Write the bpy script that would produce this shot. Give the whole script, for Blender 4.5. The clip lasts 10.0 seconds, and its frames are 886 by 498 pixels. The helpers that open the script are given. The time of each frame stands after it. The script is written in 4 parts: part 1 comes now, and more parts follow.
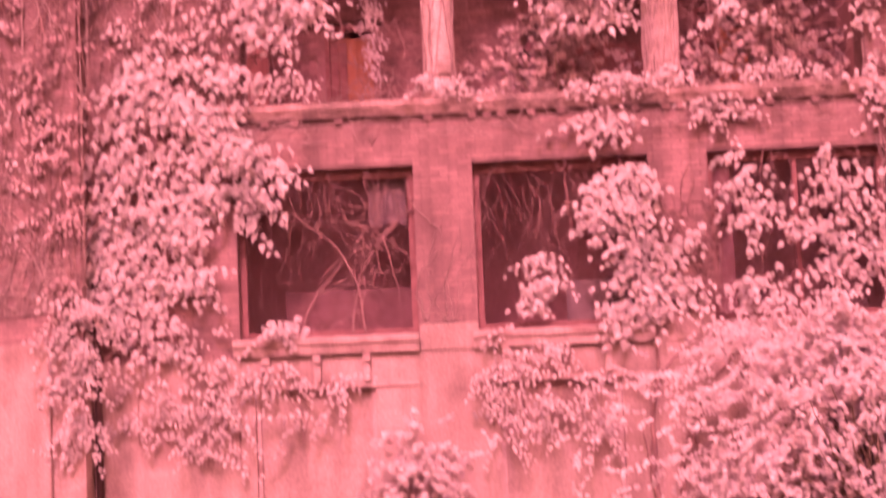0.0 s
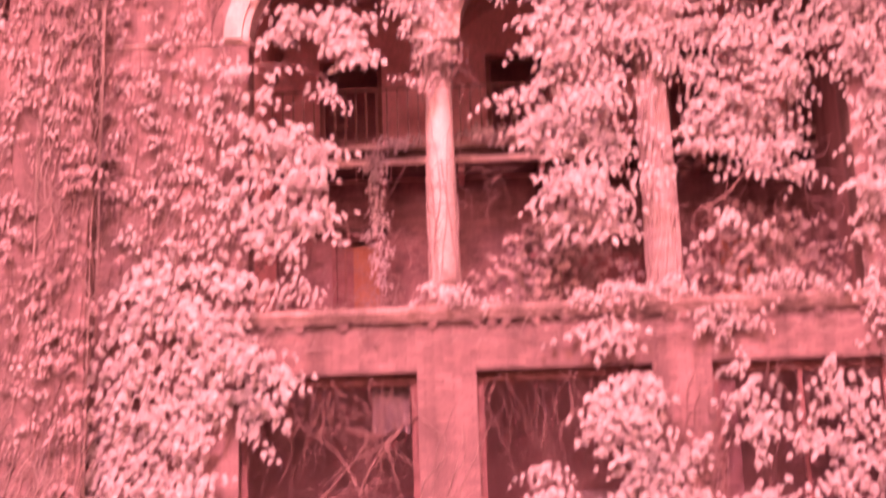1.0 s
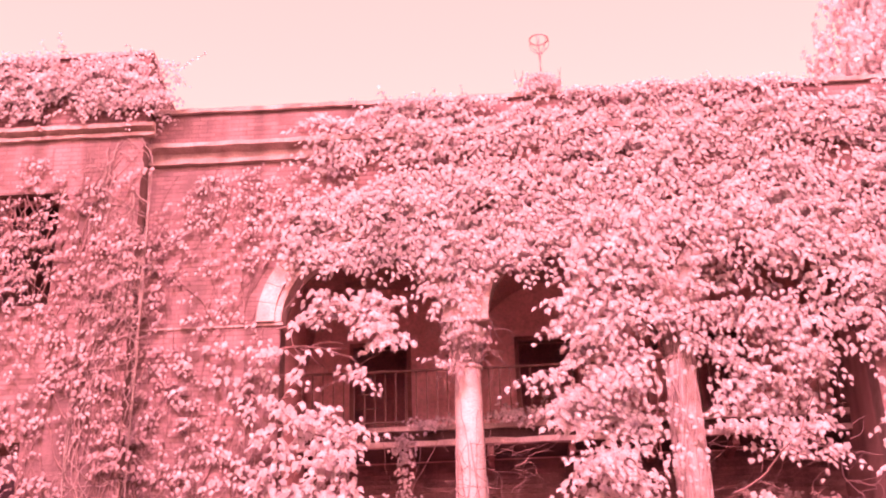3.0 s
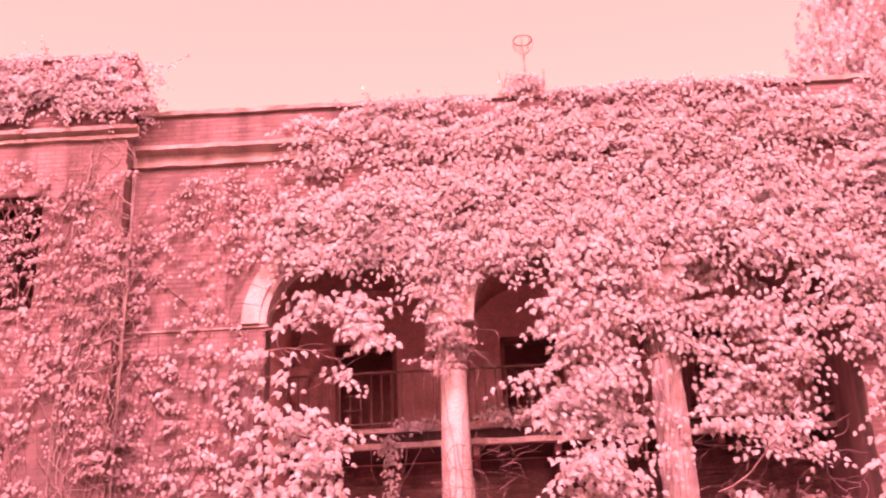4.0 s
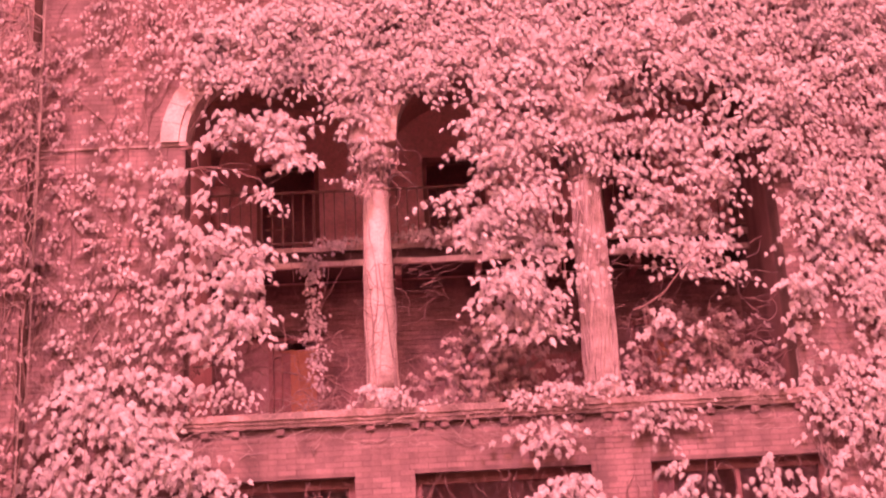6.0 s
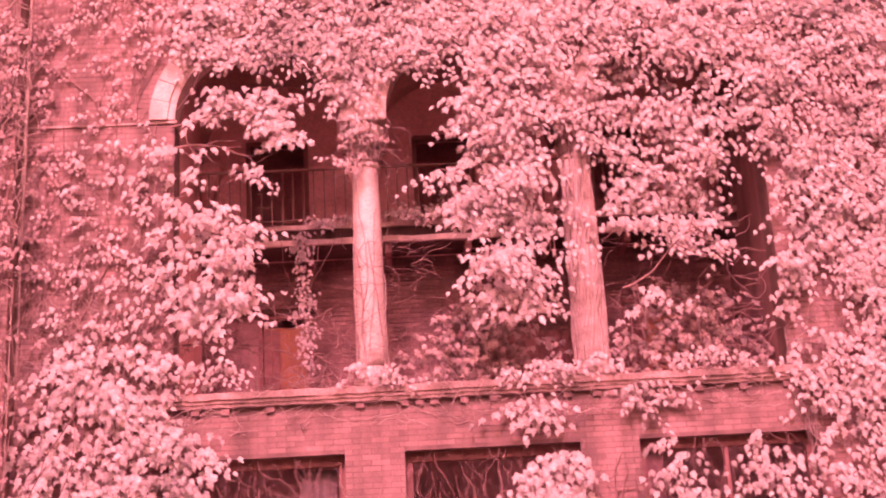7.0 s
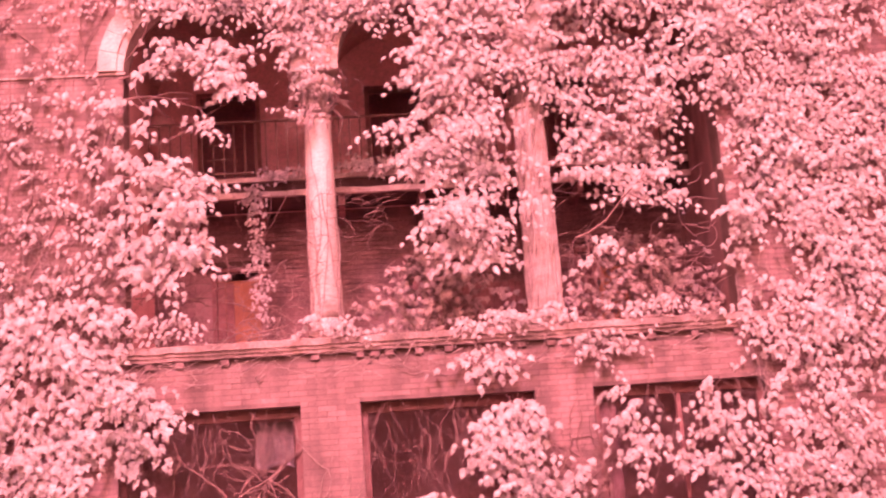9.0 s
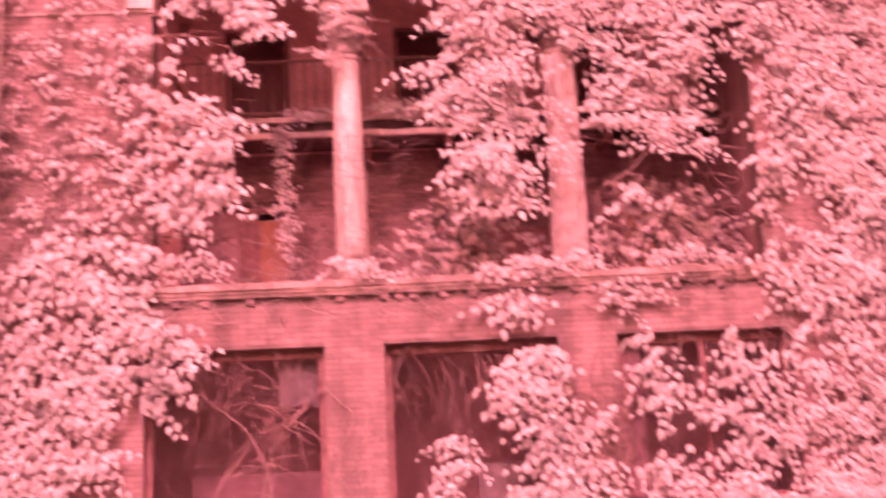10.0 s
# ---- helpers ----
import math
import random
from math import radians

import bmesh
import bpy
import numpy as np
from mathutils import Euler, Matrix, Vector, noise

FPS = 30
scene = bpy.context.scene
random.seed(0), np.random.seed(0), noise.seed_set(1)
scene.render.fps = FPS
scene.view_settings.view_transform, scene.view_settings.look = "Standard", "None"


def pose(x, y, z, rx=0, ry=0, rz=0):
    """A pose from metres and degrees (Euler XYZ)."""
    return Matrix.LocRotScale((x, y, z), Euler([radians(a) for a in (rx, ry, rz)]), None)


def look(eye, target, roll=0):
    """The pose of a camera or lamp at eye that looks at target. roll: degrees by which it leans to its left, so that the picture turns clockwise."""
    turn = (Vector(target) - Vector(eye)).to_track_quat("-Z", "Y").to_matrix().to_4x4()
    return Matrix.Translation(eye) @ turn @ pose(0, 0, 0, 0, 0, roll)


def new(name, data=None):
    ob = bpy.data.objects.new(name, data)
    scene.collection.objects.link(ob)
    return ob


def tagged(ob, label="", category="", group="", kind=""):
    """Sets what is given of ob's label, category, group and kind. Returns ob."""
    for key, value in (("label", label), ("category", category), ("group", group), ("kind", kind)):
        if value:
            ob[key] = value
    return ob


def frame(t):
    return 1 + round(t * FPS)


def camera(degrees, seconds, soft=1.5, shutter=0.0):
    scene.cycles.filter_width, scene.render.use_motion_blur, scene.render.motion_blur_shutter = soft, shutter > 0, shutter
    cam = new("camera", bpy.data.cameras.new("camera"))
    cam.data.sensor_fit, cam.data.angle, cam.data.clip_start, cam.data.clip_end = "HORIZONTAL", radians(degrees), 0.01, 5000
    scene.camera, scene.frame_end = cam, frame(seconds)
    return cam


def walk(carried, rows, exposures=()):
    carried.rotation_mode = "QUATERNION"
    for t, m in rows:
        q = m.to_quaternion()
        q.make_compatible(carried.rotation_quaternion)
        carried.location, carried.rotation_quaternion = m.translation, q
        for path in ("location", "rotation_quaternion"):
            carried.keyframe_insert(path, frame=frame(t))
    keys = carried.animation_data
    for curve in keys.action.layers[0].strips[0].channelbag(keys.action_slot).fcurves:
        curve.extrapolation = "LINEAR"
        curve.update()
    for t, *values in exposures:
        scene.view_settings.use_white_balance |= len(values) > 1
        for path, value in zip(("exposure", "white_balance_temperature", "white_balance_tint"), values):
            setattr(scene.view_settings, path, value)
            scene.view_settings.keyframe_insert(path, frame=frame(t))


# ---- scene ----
cam = camera(38.4, 10.0, soft=2.1, shutter=0.8)
EYE = Vector((0.0, -17.0, 2.0))
# seconds, yaw, pitch and lean to the right in degrees
TURNS = [
    (0.0, 1.23, 3.86, 2.47),
    (0.5, 1.72, 8.02, 2.95),
    (1.0, 1.08, 13.18, 2.02),
    (1.5, 0.22, 17.31, 1.45),
    (2.0, 1.17, 21.00, 2.02),
    (2.5, 2.30, 22.88, 1.92),
    (3.0, 2.03, 25.84, 1.80),
    (3.2, 2.66, 25.82, 2.0),
    (4.3, 0.97, 25.95, 2.54),
    (4.5, 1.19, 26.05, 2.60),
    (5.0, 0.11, 24.68, 2.83),
    (5.5, -2.11, 19.64, 2.98),
    (5.7, -2.00, 18.56, 3.26),
    (6.8, -2.33, 16.72, 3.11),
    (7.0, -2.47, 16.61, 3.32),
    (7.5, -3.49, 16.27, 3.79),
    (8.0, -4.39, 14.90, 4.49),
    (8.5, -5.20, 14.42, 4.63),
    (9.0, -4.47, 14.27, 4.35),
    (9.5, -3.40, 12.42, 4.32),
    (9.7, -3.40, 11.95, 4.00),
    (9.8, -2.99, 12.06, 3.50),
    (9.9, -3.70, 11.55, 3.20),
    (10.0, -3.12, 11.83, 2.86),
]


def aim(yaw, pitch, lean):
    y, p = radians(yaw), radians(pitch)
    way = Vector((-math.sin(y) * math.cos(p), math.cos(y) * math.cos(p), math.sin(p)))
    return look(EYE, EYE + 10 * way, -lean)


# seconds, stops, kelvin, tint
LIFT = [(0.0, -0.25, 8435, 194), (1.0, 0.05, 8290, 178), (1.5, 0.20, 8130, 172), (2.0, 0.36, 7880, 160), (2.5, 0.40, 7720, 164), (3.2, 0.18, 7835, 176), (4.5, -0.05, 8185, 178), (5.0, -0.27, 8335, 186),
        (5.5, -0.37, 8420, 188), (7.0, -0.08, 8335, 187), (8.0, 0.13, 8250, 176), (8.5, 0.14, 8235, 177), (9.5, 0.08, 8330, 186), (10.0, 0.05, 8430, 190)]
walk(cam, [(t, aim(yaw, pitch, lean)) for t, yaw, pitch, lean in TURNS],
     LIFT)

# ---- light ----
SUN_AZIMUTH, SUN_HEIGHT = 185.0, 48.0   # degrees: azimuth from +y towards +x, and elevation
world = bpy.data.worlds.new("sky")
scene.world = world
world.use_nodes = True
wn, wl = world.node_tree.nodes, world.node_tree.links
sky = wn.new("ShaderNodeTexSky")
sky.sky_type, sky.sun_disc = "NISHITA", False
sky.sun_elevation, sky.sun_rotation = radians(SUN_HEIGHT), radians(SUN_AZIMUTH)
sky.air_density, sky.dust_density, sky.ozone_density = 1.0, 4.0, 1.0
pale = wn.new("ShaderNodeHueSaturation")
pale.inputs["Saturation"].default_value = 0.08
wl.new(sky.outputs[0], pale.inputs["Color"])
warm = wn.new("ShaderNodeMix")
warm.data_type, warm.blend_type = "RGBA", "MULTIPLY"
warm.inputs["Factor"].default_value = 1.0
wl.new(pale.outputs[0], warm.inputs["A"])
warm.inputs["B"].default_value = (1.0, 0.94, 0.455, 1)
wl.new(warm.outputs["Result"], wn["Background"].inputs["Color"])
wn["Background"].inputs["Strength"].default_value = 0.35

sun_data = bpy.data.lights.new("sun", "SUN")
sun_data.energy, sun_data.angle, sun_data.color = 2.95, radians(14), (1.0, 0.975, 0.80)
sun = new("sun", sun_data)
az, el = radians(SUN_AZIMUTH), radians(SUN_HEIGHT)
toward = Vector((math.sin(az) * math.cos(el), math.cos(az) * math.cos(el), math.sin(el)))
sun.matrix_world = look(toward * 60, (0, 0, 0))

# ---- materials ----


def material(name, colours, scale=3.0, rough=0.85, bump=0.3, fine=40.0, vary=0.0, island=False, metal=0.0, through_light=0.0, streak=0.0):
    """A mottled surface: a ramp of colours over coarse noise, fine grain on top, relief, and a random shade for each piece."""
    m = bpy.data.materials.new(name)
    m.use_nodes = True
    n, l = m.node_tree.nodes, m.node_tree.links
    b = n["Principled BSDF"]
    co = n.new("ShaderNodeTexCoord")
    geo = n.new("ShaderNodeNewGeometry")
    big, small = n.new("ShaderNodeTexNoise"), n.new("ShaderNodeTexNoise")
    big.inputs["Scale"].default_value, big.inputs["Detail"].default_value = scale, 6
    small.inputs["Scale"].default_value, small.inputs["Detail"].default_value = fine, 4
    for t in (big, small):
        l.new(geo.outputs["Position"], t.inputs["Vector"])
    ramp = n.new("ShaderNodeValToRGB")
    while len(ramp.color_ramp.elements) < len(colours):
        ramp.color_ramp.elements.new(0.5)
    for i, c in enumerate(colours):
        ramp.color_ramp.elements[i].position = 0.3 + 0.4 * i / max(1, len(colours) - 1)
        ramp.color_ramp.elements[i].color = (*c, 1)
    l.new(big.outputs["Fac"], ramp.inputs["Fac"])
    grain = n.new("ShaderNodeMapRange")
    grain.inputs["From Min"].default_value, grain.inputs["From Max"].default_value = 0.3, 0.7
    grain.inputs["To Min"].default_value, grain.inputs["To Max"].default_value = 0.78, 1.16
    l.new(small.outputs["Fac"], grain.inputs["Value"])
    value = n.new("ShaderNodeHueSaturation")
    l.new(ramp.outputs["Color"], value.inputs["Color"])
    if vary:
        piece = n.new("ShaderNodeMapRange")
        piece.inputs["To Min"].default_value, piece.inputs["To Max"].default_value = 1 - vary, 1 + vary
        if island:
            l.new(geo.outputs["Random Per Island"], piece.inputs["Value"])
        else:
            info = n.new("ShaderNodeObjectInfo")
            l.new(info.outputs["Random"], piece.inputs["Value"])
        mul = n.new("ShaderNodeMath")
        mul.operation = "MULTIPLY"
        l.new(grain.outputs[0], mul.inputs[0])
        l.new(piece.outputs[0], mul.inputs[1])
        l.new(mul.outputs[0], value.inputs["Value"])
    else:
        l.new(grain.outputs[0], value.inputs["Value"])
    colour = value.outputs[0]
    if streak:
        place, run, far = n.new("ShaderNodeMapping"), n.new("ShaderNodeTexNoise"), n.new("ShaderNodeMapRange")
        place.inputs["Scale"].default_value = (1.6, 1.6, 0.16)
        run.inputs["Scale"].default_value, run.inputs["Detail"].default_value = 1.4, 7
        far.inputs["From Min"].default_value, far.inputs["From Max"].default_value = 0.36, 0.58
        far.inputs["To Min"].default_value, far.inputs["To Max"].default_value = 1 - streak, 1.0
        l.new(geo.outputs["Position"], place.inputs["Vector"])
        l.new(place.outputs[0], run.inputs["Vector"])
        l.new(run.outputs["Fac"], far.inputs["Value"])
        stain = n.new("ShaderNodeHueSaturation")
        l.new(colour, stain.inputs["Color"])
        l.new(far.outputs[0], stain.inputs["Value"])
        colour = stain.outputs[0]
    l.new(colour, b.inputs["Base Color"])
    b.inputs["Roughness"].default_value, b.inputs["Metallic"].default_value = rough, metal
    if bump:
        bp = n.new("ShaderNodeBump")
        bp.inputs["Strength"].default_value, bp.inputs["Distance"].default_value = bump, 0.01
        l.new(small.outputs["Fac"], bp.inputs["Height"])
        l.new(bp.outputs[0], b.inputs["Normal"])
    if through_light:
        lit = n.new("ShaderNodeBsdfTranslucent")
        glow = n.new("ShaderNodeMix")
        glow.data_type, glow.blend_type = "RGBA", "MULTIPLY"
        glow.inputs["Factor"].default_value = 1.0
        glow.inputs["B"].default_value = (1.0, 0.78, 0.8, 1)
        l.new(value.outputs[0], glow.inputs["A"])
        l.new(glow.outputs["Result"], lit.inputs["Color"])
        mix = n.new("ShaderNodeMixShader")
        mix.inputs[0].default_value = through_light
        l.new(b.outputs[0], mix.inputs[1])
        l.new(lit.outputs[0], mix.inputs[2])
        l.new(mix.outputs[0], n["Material Output"].inputs["Surface"])
    return m


BRICK = material("brick", [(0.20, 0.108, 0.113), (0.335, 0.19, 0.194), (0.265, 0.146, 0.15)], 0.8, 0.9, 0.5, 50, 0.16, True, streak=0.38)
BRICK_ONE = material("brick_single", [(0.20, 0.108, 0.113), (0.335, 0.19, 0.194), (0.265, 0.146, 0.15)], 0.8, 0.9, 0.5, 50, 0.16, streak=0.38)
MORTAR = material("mortar", [(0.16, 0.09, 0.093), (0.27, 0.155, 0.158)], 4, 0.95, 0.5, 80, streak=0.38)
PLASTER = material("plaster", [(0.27, 0.165, 0.158), (0.46, 0.315, 0.305), (0.37, 0.245, 0.235)], 1.1, 0.9, 0.4, 30, streak=0.35)
STONE = material("stone", [(0.32, 0.19, 0.19), (0.52, 0.37, 0.365), (0.43, 0.29, 0.285)], 2.2, 0.85, 0.6, 45, streak=0.3)
MARBLE = material("column_stone", [(0.36, 0.245, 0.24), (0.60, 0.45, 0.44), (0.49, 0.355, 0.345)], 2.2, 0.75, 0.45, 35, streak=0.35)
LEDGE_STONE = material("ledge_stone", [(0.27, 0.16, 0.16), (0.46, 0.305, 0.30), (0.35, 0.22, 0.22)], 3.0, 0.9, 0.9, 28, streak=0.45)
# Brick darkened in its colour to carry the shade inside the loggia.
SHADED_BRICK = material("shaded_loggia_brick", [(0.165, 0.085, 0.088), (0.28, 0.146, 0.15), (0.22, 0.114, 0.118)], 1.2, 0.9, 0.5, 40, 0.2, True, streak=0.3)
INNER = material("inner_plaster", [(0.66, 0.34, 0.34), (0.82, 0.47, 0.47), (0.74, 0.40, 0.40)], 0.9, 0.9, 0.3, 25)
DARKWALL = material("room_wall", [(0.50, 0.22, 0.23), (0.66, 0.32, 0.33)], 1.2, 0.95, 0.2, 20)
WOOD = material("old_wood", [(0.18, 0.07, 0.07), (0.30, 0.13, 0.13)], 6, 0.8, 0.5, 70)
ORANGE = material("orange_wood", [(0.33, 0.125, 0.078), (0.46, 0.195, 0.115)], 5, 0.75, 0.5, 60)
IRON = material("iron", [(0.17, 0.09, 0.085), (0.30, 0.17, 0.16)], 8, 0.6, 0.3, 90)
LEAF = material("ivy_leaf", [(0.40, 0.345, 0.355), (0.66, 0.59, 0.605), (0.54, 0.475, 0.488)], 1.6, 0.7, 0.0, 12, 0.2, True, through_light=0.5)
LEAF_ONE = material("ivy_leaf_single", [(0.40, 0.345, 0.355), (0.66, 0.59, 0.605), (0.54, 0.475, 0.488)], 1.6, 0.7, 0.0, 12, 0.2, False, through_light=0.5)
BLOSSOM = material("pale_tree_leaf", [(0.56, 0.50, 0.52), (0.74, 0.68, 0.70)], 0.7, 0.7, 0.0, 8, 0.14, True, through_light=0.5)
# Leaf colour darkened to paint the loggia's shade onto its shrubs.
SHADED_LEAF = material("shaded_shrub_leaf", [(0.30, 0.20, 0.20), (0.46, 0.33, 0.32)], 1.5, 0.55, 0.0, 12, 0.3, True, through_light=0.2)
LEAF_RED = material("reddish_leaf", [(0.32, 0.205, 0.21), (0.50, 0.36, 0.37), (0.41, 0.28, 0.29)], 0.9, 0.75, 0.0, 12, 0.3, True, through_light=0.35)
TWIG = material("twig", [(0.17, 0.09, 0.09), (0.33, 0.19, 0.185)], 5, 0.9, 0.4, 50, 0.2, True)
PALE_STEM = material("pale_stem", [(0.26, 0.172, 0.172), (0.42, 0.30, 0.298)], 6, 0.9, 0.7, 40, 0.15)
BARK = material("bark", [(0.16, 0.11, 0.09), (0.28, 0.20, 0.16)], 5, 0.95, 0.9, 25)
SOIL = material("soil", [(0.10, 0.08, 0.05), (0.17, 0.15, 0.08), (0.08, 0.11, 0.05)], 0.8, 0.95, 0.8, 14)
CLOTH = material("cloth", [(0.22, 0.14, 0.14), (0.40, 0.28, 0.27)], 7, 0.95, 0.2, 60)
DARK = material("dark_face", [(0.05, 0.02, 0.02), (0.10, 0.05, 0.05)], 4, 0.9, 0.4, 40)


def veiled_glass(name):
    """Old window glass with a pale patchy film standing in for a reflected veil."""
    m = bpy.data.materials.new(name)
    m.use_nodes = True
    n, l = m.node_tree.nodes, m.node_tree.links
    b = n["Principled BSDF"]
    b.inputs["Transmission Weight"].default_value, b.inputs["Roughness"].default_value = 1.0, 0.04
    geo, patch, film = n.new("ShaderNodeNewGeometry"), n.new("ShaderNodeTexNoise"), n.new("ShaderNodeMapRange")
    patch.inputs["Scale"].default_value, patch.inputs["Detail"].default_value = 2.6, 7
    film.inputs["From Min"].default_value, film.inputs["From Max"].default_value = 0.3, 0.7
    film.inputs["To Min"].default_value, film.inputs["To Max"].default_value = 0.004, 0.028
    l.new(geo.outputs["Position"], patch.inputs["Vector"])
    l.new(patch.outputs["Fac"], film.inputs["Value"])
    # Pale diffuse colour mixed in to lift the dark panes like a reflection.
    veil, mix = n.new("ShaderNodeBsdfDiffuse"), n.new("ShaderNodeMixShader")
    veil.inputs["Color"].default_value = (0.36, 0.22, 0.22, 1)
    l.new(film.outputs[0], mix.inputs[0])
    l.new(b.outputs[0], mix.inputs[1])
    l.new(veil.outputs[0], mix.inputs[2])
    l.new(mix.outputs[0], n["Material Output"].inputs["Surface"])
    return m


GLASS = veiled_glass("veiled_glass")

# ---- builders ----


def attach(ob, parent):
    """Hang a part, built in world places, on its thing without moving it."""
    ob.parent = parent
    if parent.parent is None:
        ob.matrix_parent_inverse = parent.matrix_basis.inverted()


def mesh_ob(name, bm, mat, parent=None, label="", smooth=False):
    me = bpy.data.meshes.new(name)
    bmesh.ops.recalc_face_normals(bm, faces=bm.faces)
    bm.to_mesh(me)
    bm.free()
    me.materials.append(mat)
    if smooth:
        me.polygons.foreach_set("use_smooth", [True] * len(me.polygons))
    ob = new(name, me)
    if parent:
        attach(ob, parent)
    if label:
        ob["label"] = label
    return ob


def part(name, bm, mat, parent, label="", smooth=False):
    return mesh_ob(name, bm, mat, parent, label, smooth)


def thing(name, x, y, z, label, category, group="", kind=""):
    ob = new(name)
    ob.empty_display_size = 0.2
    ob.location = (x, y, z)
    return tagged(ob, label, category, group, kind)


def box(bm, x0, x1, y0, y1, z0, z1, bevel=0.0):
    r = bmesh.ops.create_cube(bm, size=1.0)
    vs = r["verts"]
    for v in vs:
        v.co = Vector(((x0 + x1) / 2 + v.co.x * (x1 - x0), (y0 + y1) / 2 + v.co.y * (y1 - y0), (z0 + z1) / 2 + v.co.z * (z1 - z0)))
    if bevel:
        es = list({e for v in vs for e in v.link_edges})
        bmesh.ops.bevel(bm, geom=es, offset=bevel, segments=2, affect="EDGES")
    return vs


def boxed(x0, x1, y0, y1, z0, z1, bevel=0.0):
    bm = bmesh.new()
    box(bm, x0, x1, y0, y1, z0, z1, bevel)
    return bm


def profile_bar(x0, x1, prof, cuts=24, wear=0.006):
    """A moulding along x with the profile prof of (y, z) points, its edges a little worn."""
    bm = bmesh.new()
    rings = []
    for i in range(cuts + 1):
        x = x0 + (x1 - x0) * i / cuts
        rings.append([bm.verts.new((x, y + wear * noise.noise((x * 7, y * 9, z * 9)), z + wear * noise.noise((x * 8.3, z * 7, y * 5 + 4)))) for y, z in prof])
    n = len(prof)
    for a, b in zip(rings[:-1], rings[1:]):
        for k in range(n):
            bm.faces.new((a[k], a[(k + 1) % n], b[(k + 1) % n], b[k]))
    bm.faces.new(rings[0])
    bm.faces.new(rings[-1])
    return bm


def lathe(bm, cx, cy, prof, sides=28):
    """A turned body round the upright axis at (cx, cy); prof: (radius, z)."""
    rings = [[bm.verts.new((cx + r * math.cos(2 * math.pi * k / sides), cy + r * math.sin(2 * math.pi * k / sides), z)) for k in range(sides)] for r, z in prof]
    for a, b in zip(rings[:-1], rings[1:]):
        for k in range(sides):
            bm.faces.new((a[k], a[(k + 1) % sides], b[(k + 1) % sides], b[k]))
    bm.faces.new(rings[0])
    bm.faces.new(rings[-1])


def raw_mesh(name, verts, faces, mat, parent=None, label="", smooth=False):
    me = bpy.data.meshes.new(name)
    me.from_pydata(verts, [], faces)
    me.materials.append(mat)
    if smooth:
        me.polygons.foreach_set("use_smooth", [True] * len(me.polygons))
    ob = new(name, me)
    if parent:
        attach(ob, parent)
    if label:
        ob["label"] = label
    return ob


class Tubes:
    """Many thin branches gathered in one mesh."""

    def __init__(self, sides=4):
        self.v, self.f, self.sides = [], [], sides

    def add(self, path, r0, r1):
        s, base, n = self.sides, len(self.v), len(path)
        for i, p in enumerate(path):
            d = (path[min(i + 1, n - 1)] - path[max(i - 1, 0)])
            d = d.normalized() if d.length > 1e-6 else Vector((0, 0, 1))
            a = d.cross(Vector((0.31, 0.83, 0.46))).normalized()
            b = d.cross(a)
            r = r0 + (r1 - r0) * i / max(1, n - 1)
            for k in range(s):
                t = 2 * math.pi * k / s
                self.v.append(p + a * (r * math.cos(t)) + b * (r * math.sin(t)))
        for i in range(n - 1):
            for k in range(s):
                q = base + i * s
                self.f.append((q + k, q + (k + 1) % s, q + s + (k + 1) % s, q + s + k))

    def build(self, name, mat, parent=None, label=""):
        return raw_mesh(name, self.v, self.f, mat, parent, label, True)


class Leaves:
    """Many lobed leaves, folded along the midrib, gathered in one mesh."""
    HALF = [(0.15, -0.07, 0.03), (0.37, 0.08, 0.02), (0.29, 0.31, 0.05), (0.44, 0.52, -0.03), (0.20, 0.64, 0.03)]
    SHAPE = np.array([(0, 0, 0), *HALF, (0, 1.10, -0.13), *((-x, y, z) for x, y, z in HALF[::-1]), (0, 0.5, -0.01)])
    FACES = [(0, 1, 2, 3), (0, 3, 12), (12, 3, 4, 5), (12, 5, 6), (0, 9, 10, 11), (0, 12, 9), (12, 7, 8, 9), (12, 6, 7)]

    def __init__(self):
        self.p, self.t, self.n, self.s = [], [], [], []

    def add(self, p, tip, normal, size):
        self.p.append(tuple(p)), self.t.append(tuple(tip)), self.n.append(tuple(normal)), self.s.append(size)

    def single(self, root, count):
        """Takes the outermost leaves out as parts of their own."""
        order = sorted(range(len(self.p)), key=lambda i: self.p[i][1])
        take = set(order[:min(count, len(order) * 2 // 3)])
        for i in take:
            t = Vector(self.t[i]).normalized()
            n = Vector(self.n[i])
            n = (n - t * n.dot(t)).normalized()
            o = bpy.data.objects.new("leaf", leaf_mesh)
            scene.collection.objects.link(o)
            m = Matrix((t.cross(n), t, n)).transposed().to_4x4()
            o.matrix_basis = Matrix.Translation(self.p[i]) @ m @ Matrix.Scale(self.s[i], 4)
            attach(o, root)
        self.p, self.t, self.n, self.s = ([a[i] for i in range(len(a)) if i not in take] for a in (self.p, self.t, self.n, self.s))

    def arrays(self):
        p, t, n, s = (np.array(a, dtype=float) for a in (self.p, self.t, self.n, self.s))
        t /= np.linalg.norm(t, axis=1)[:, None]
        n -= t * (n * t).sum(1)[:, None]
        n /= np.linalg.norm(n, axis=1)[:, None] + 1e-9
        x = np.cross(t, n)
        k = self.SHAPE
        v = p[:, None] + s[:, None, None] * (k[None, :, 0, None] * x[:, None] + k[None, :, 1, None] * t[:, None] + k[None, :, 2, None] * n[:, None])
        return v.reshape(-1, 3)

    def build(self, name, mat, parent=None, label=""):
        v = self.arrays()
        m = len(self.p)
        faces = []
        for b in range(0, 13 * m, 13):
            faces += [tuple(b + k for k in f) for f in self.FACES]
        return raw_mesh(name, v.tolist(), faces, mat, parent, label)


leaf_mesh = bpy.data.meshes.new("leaf")
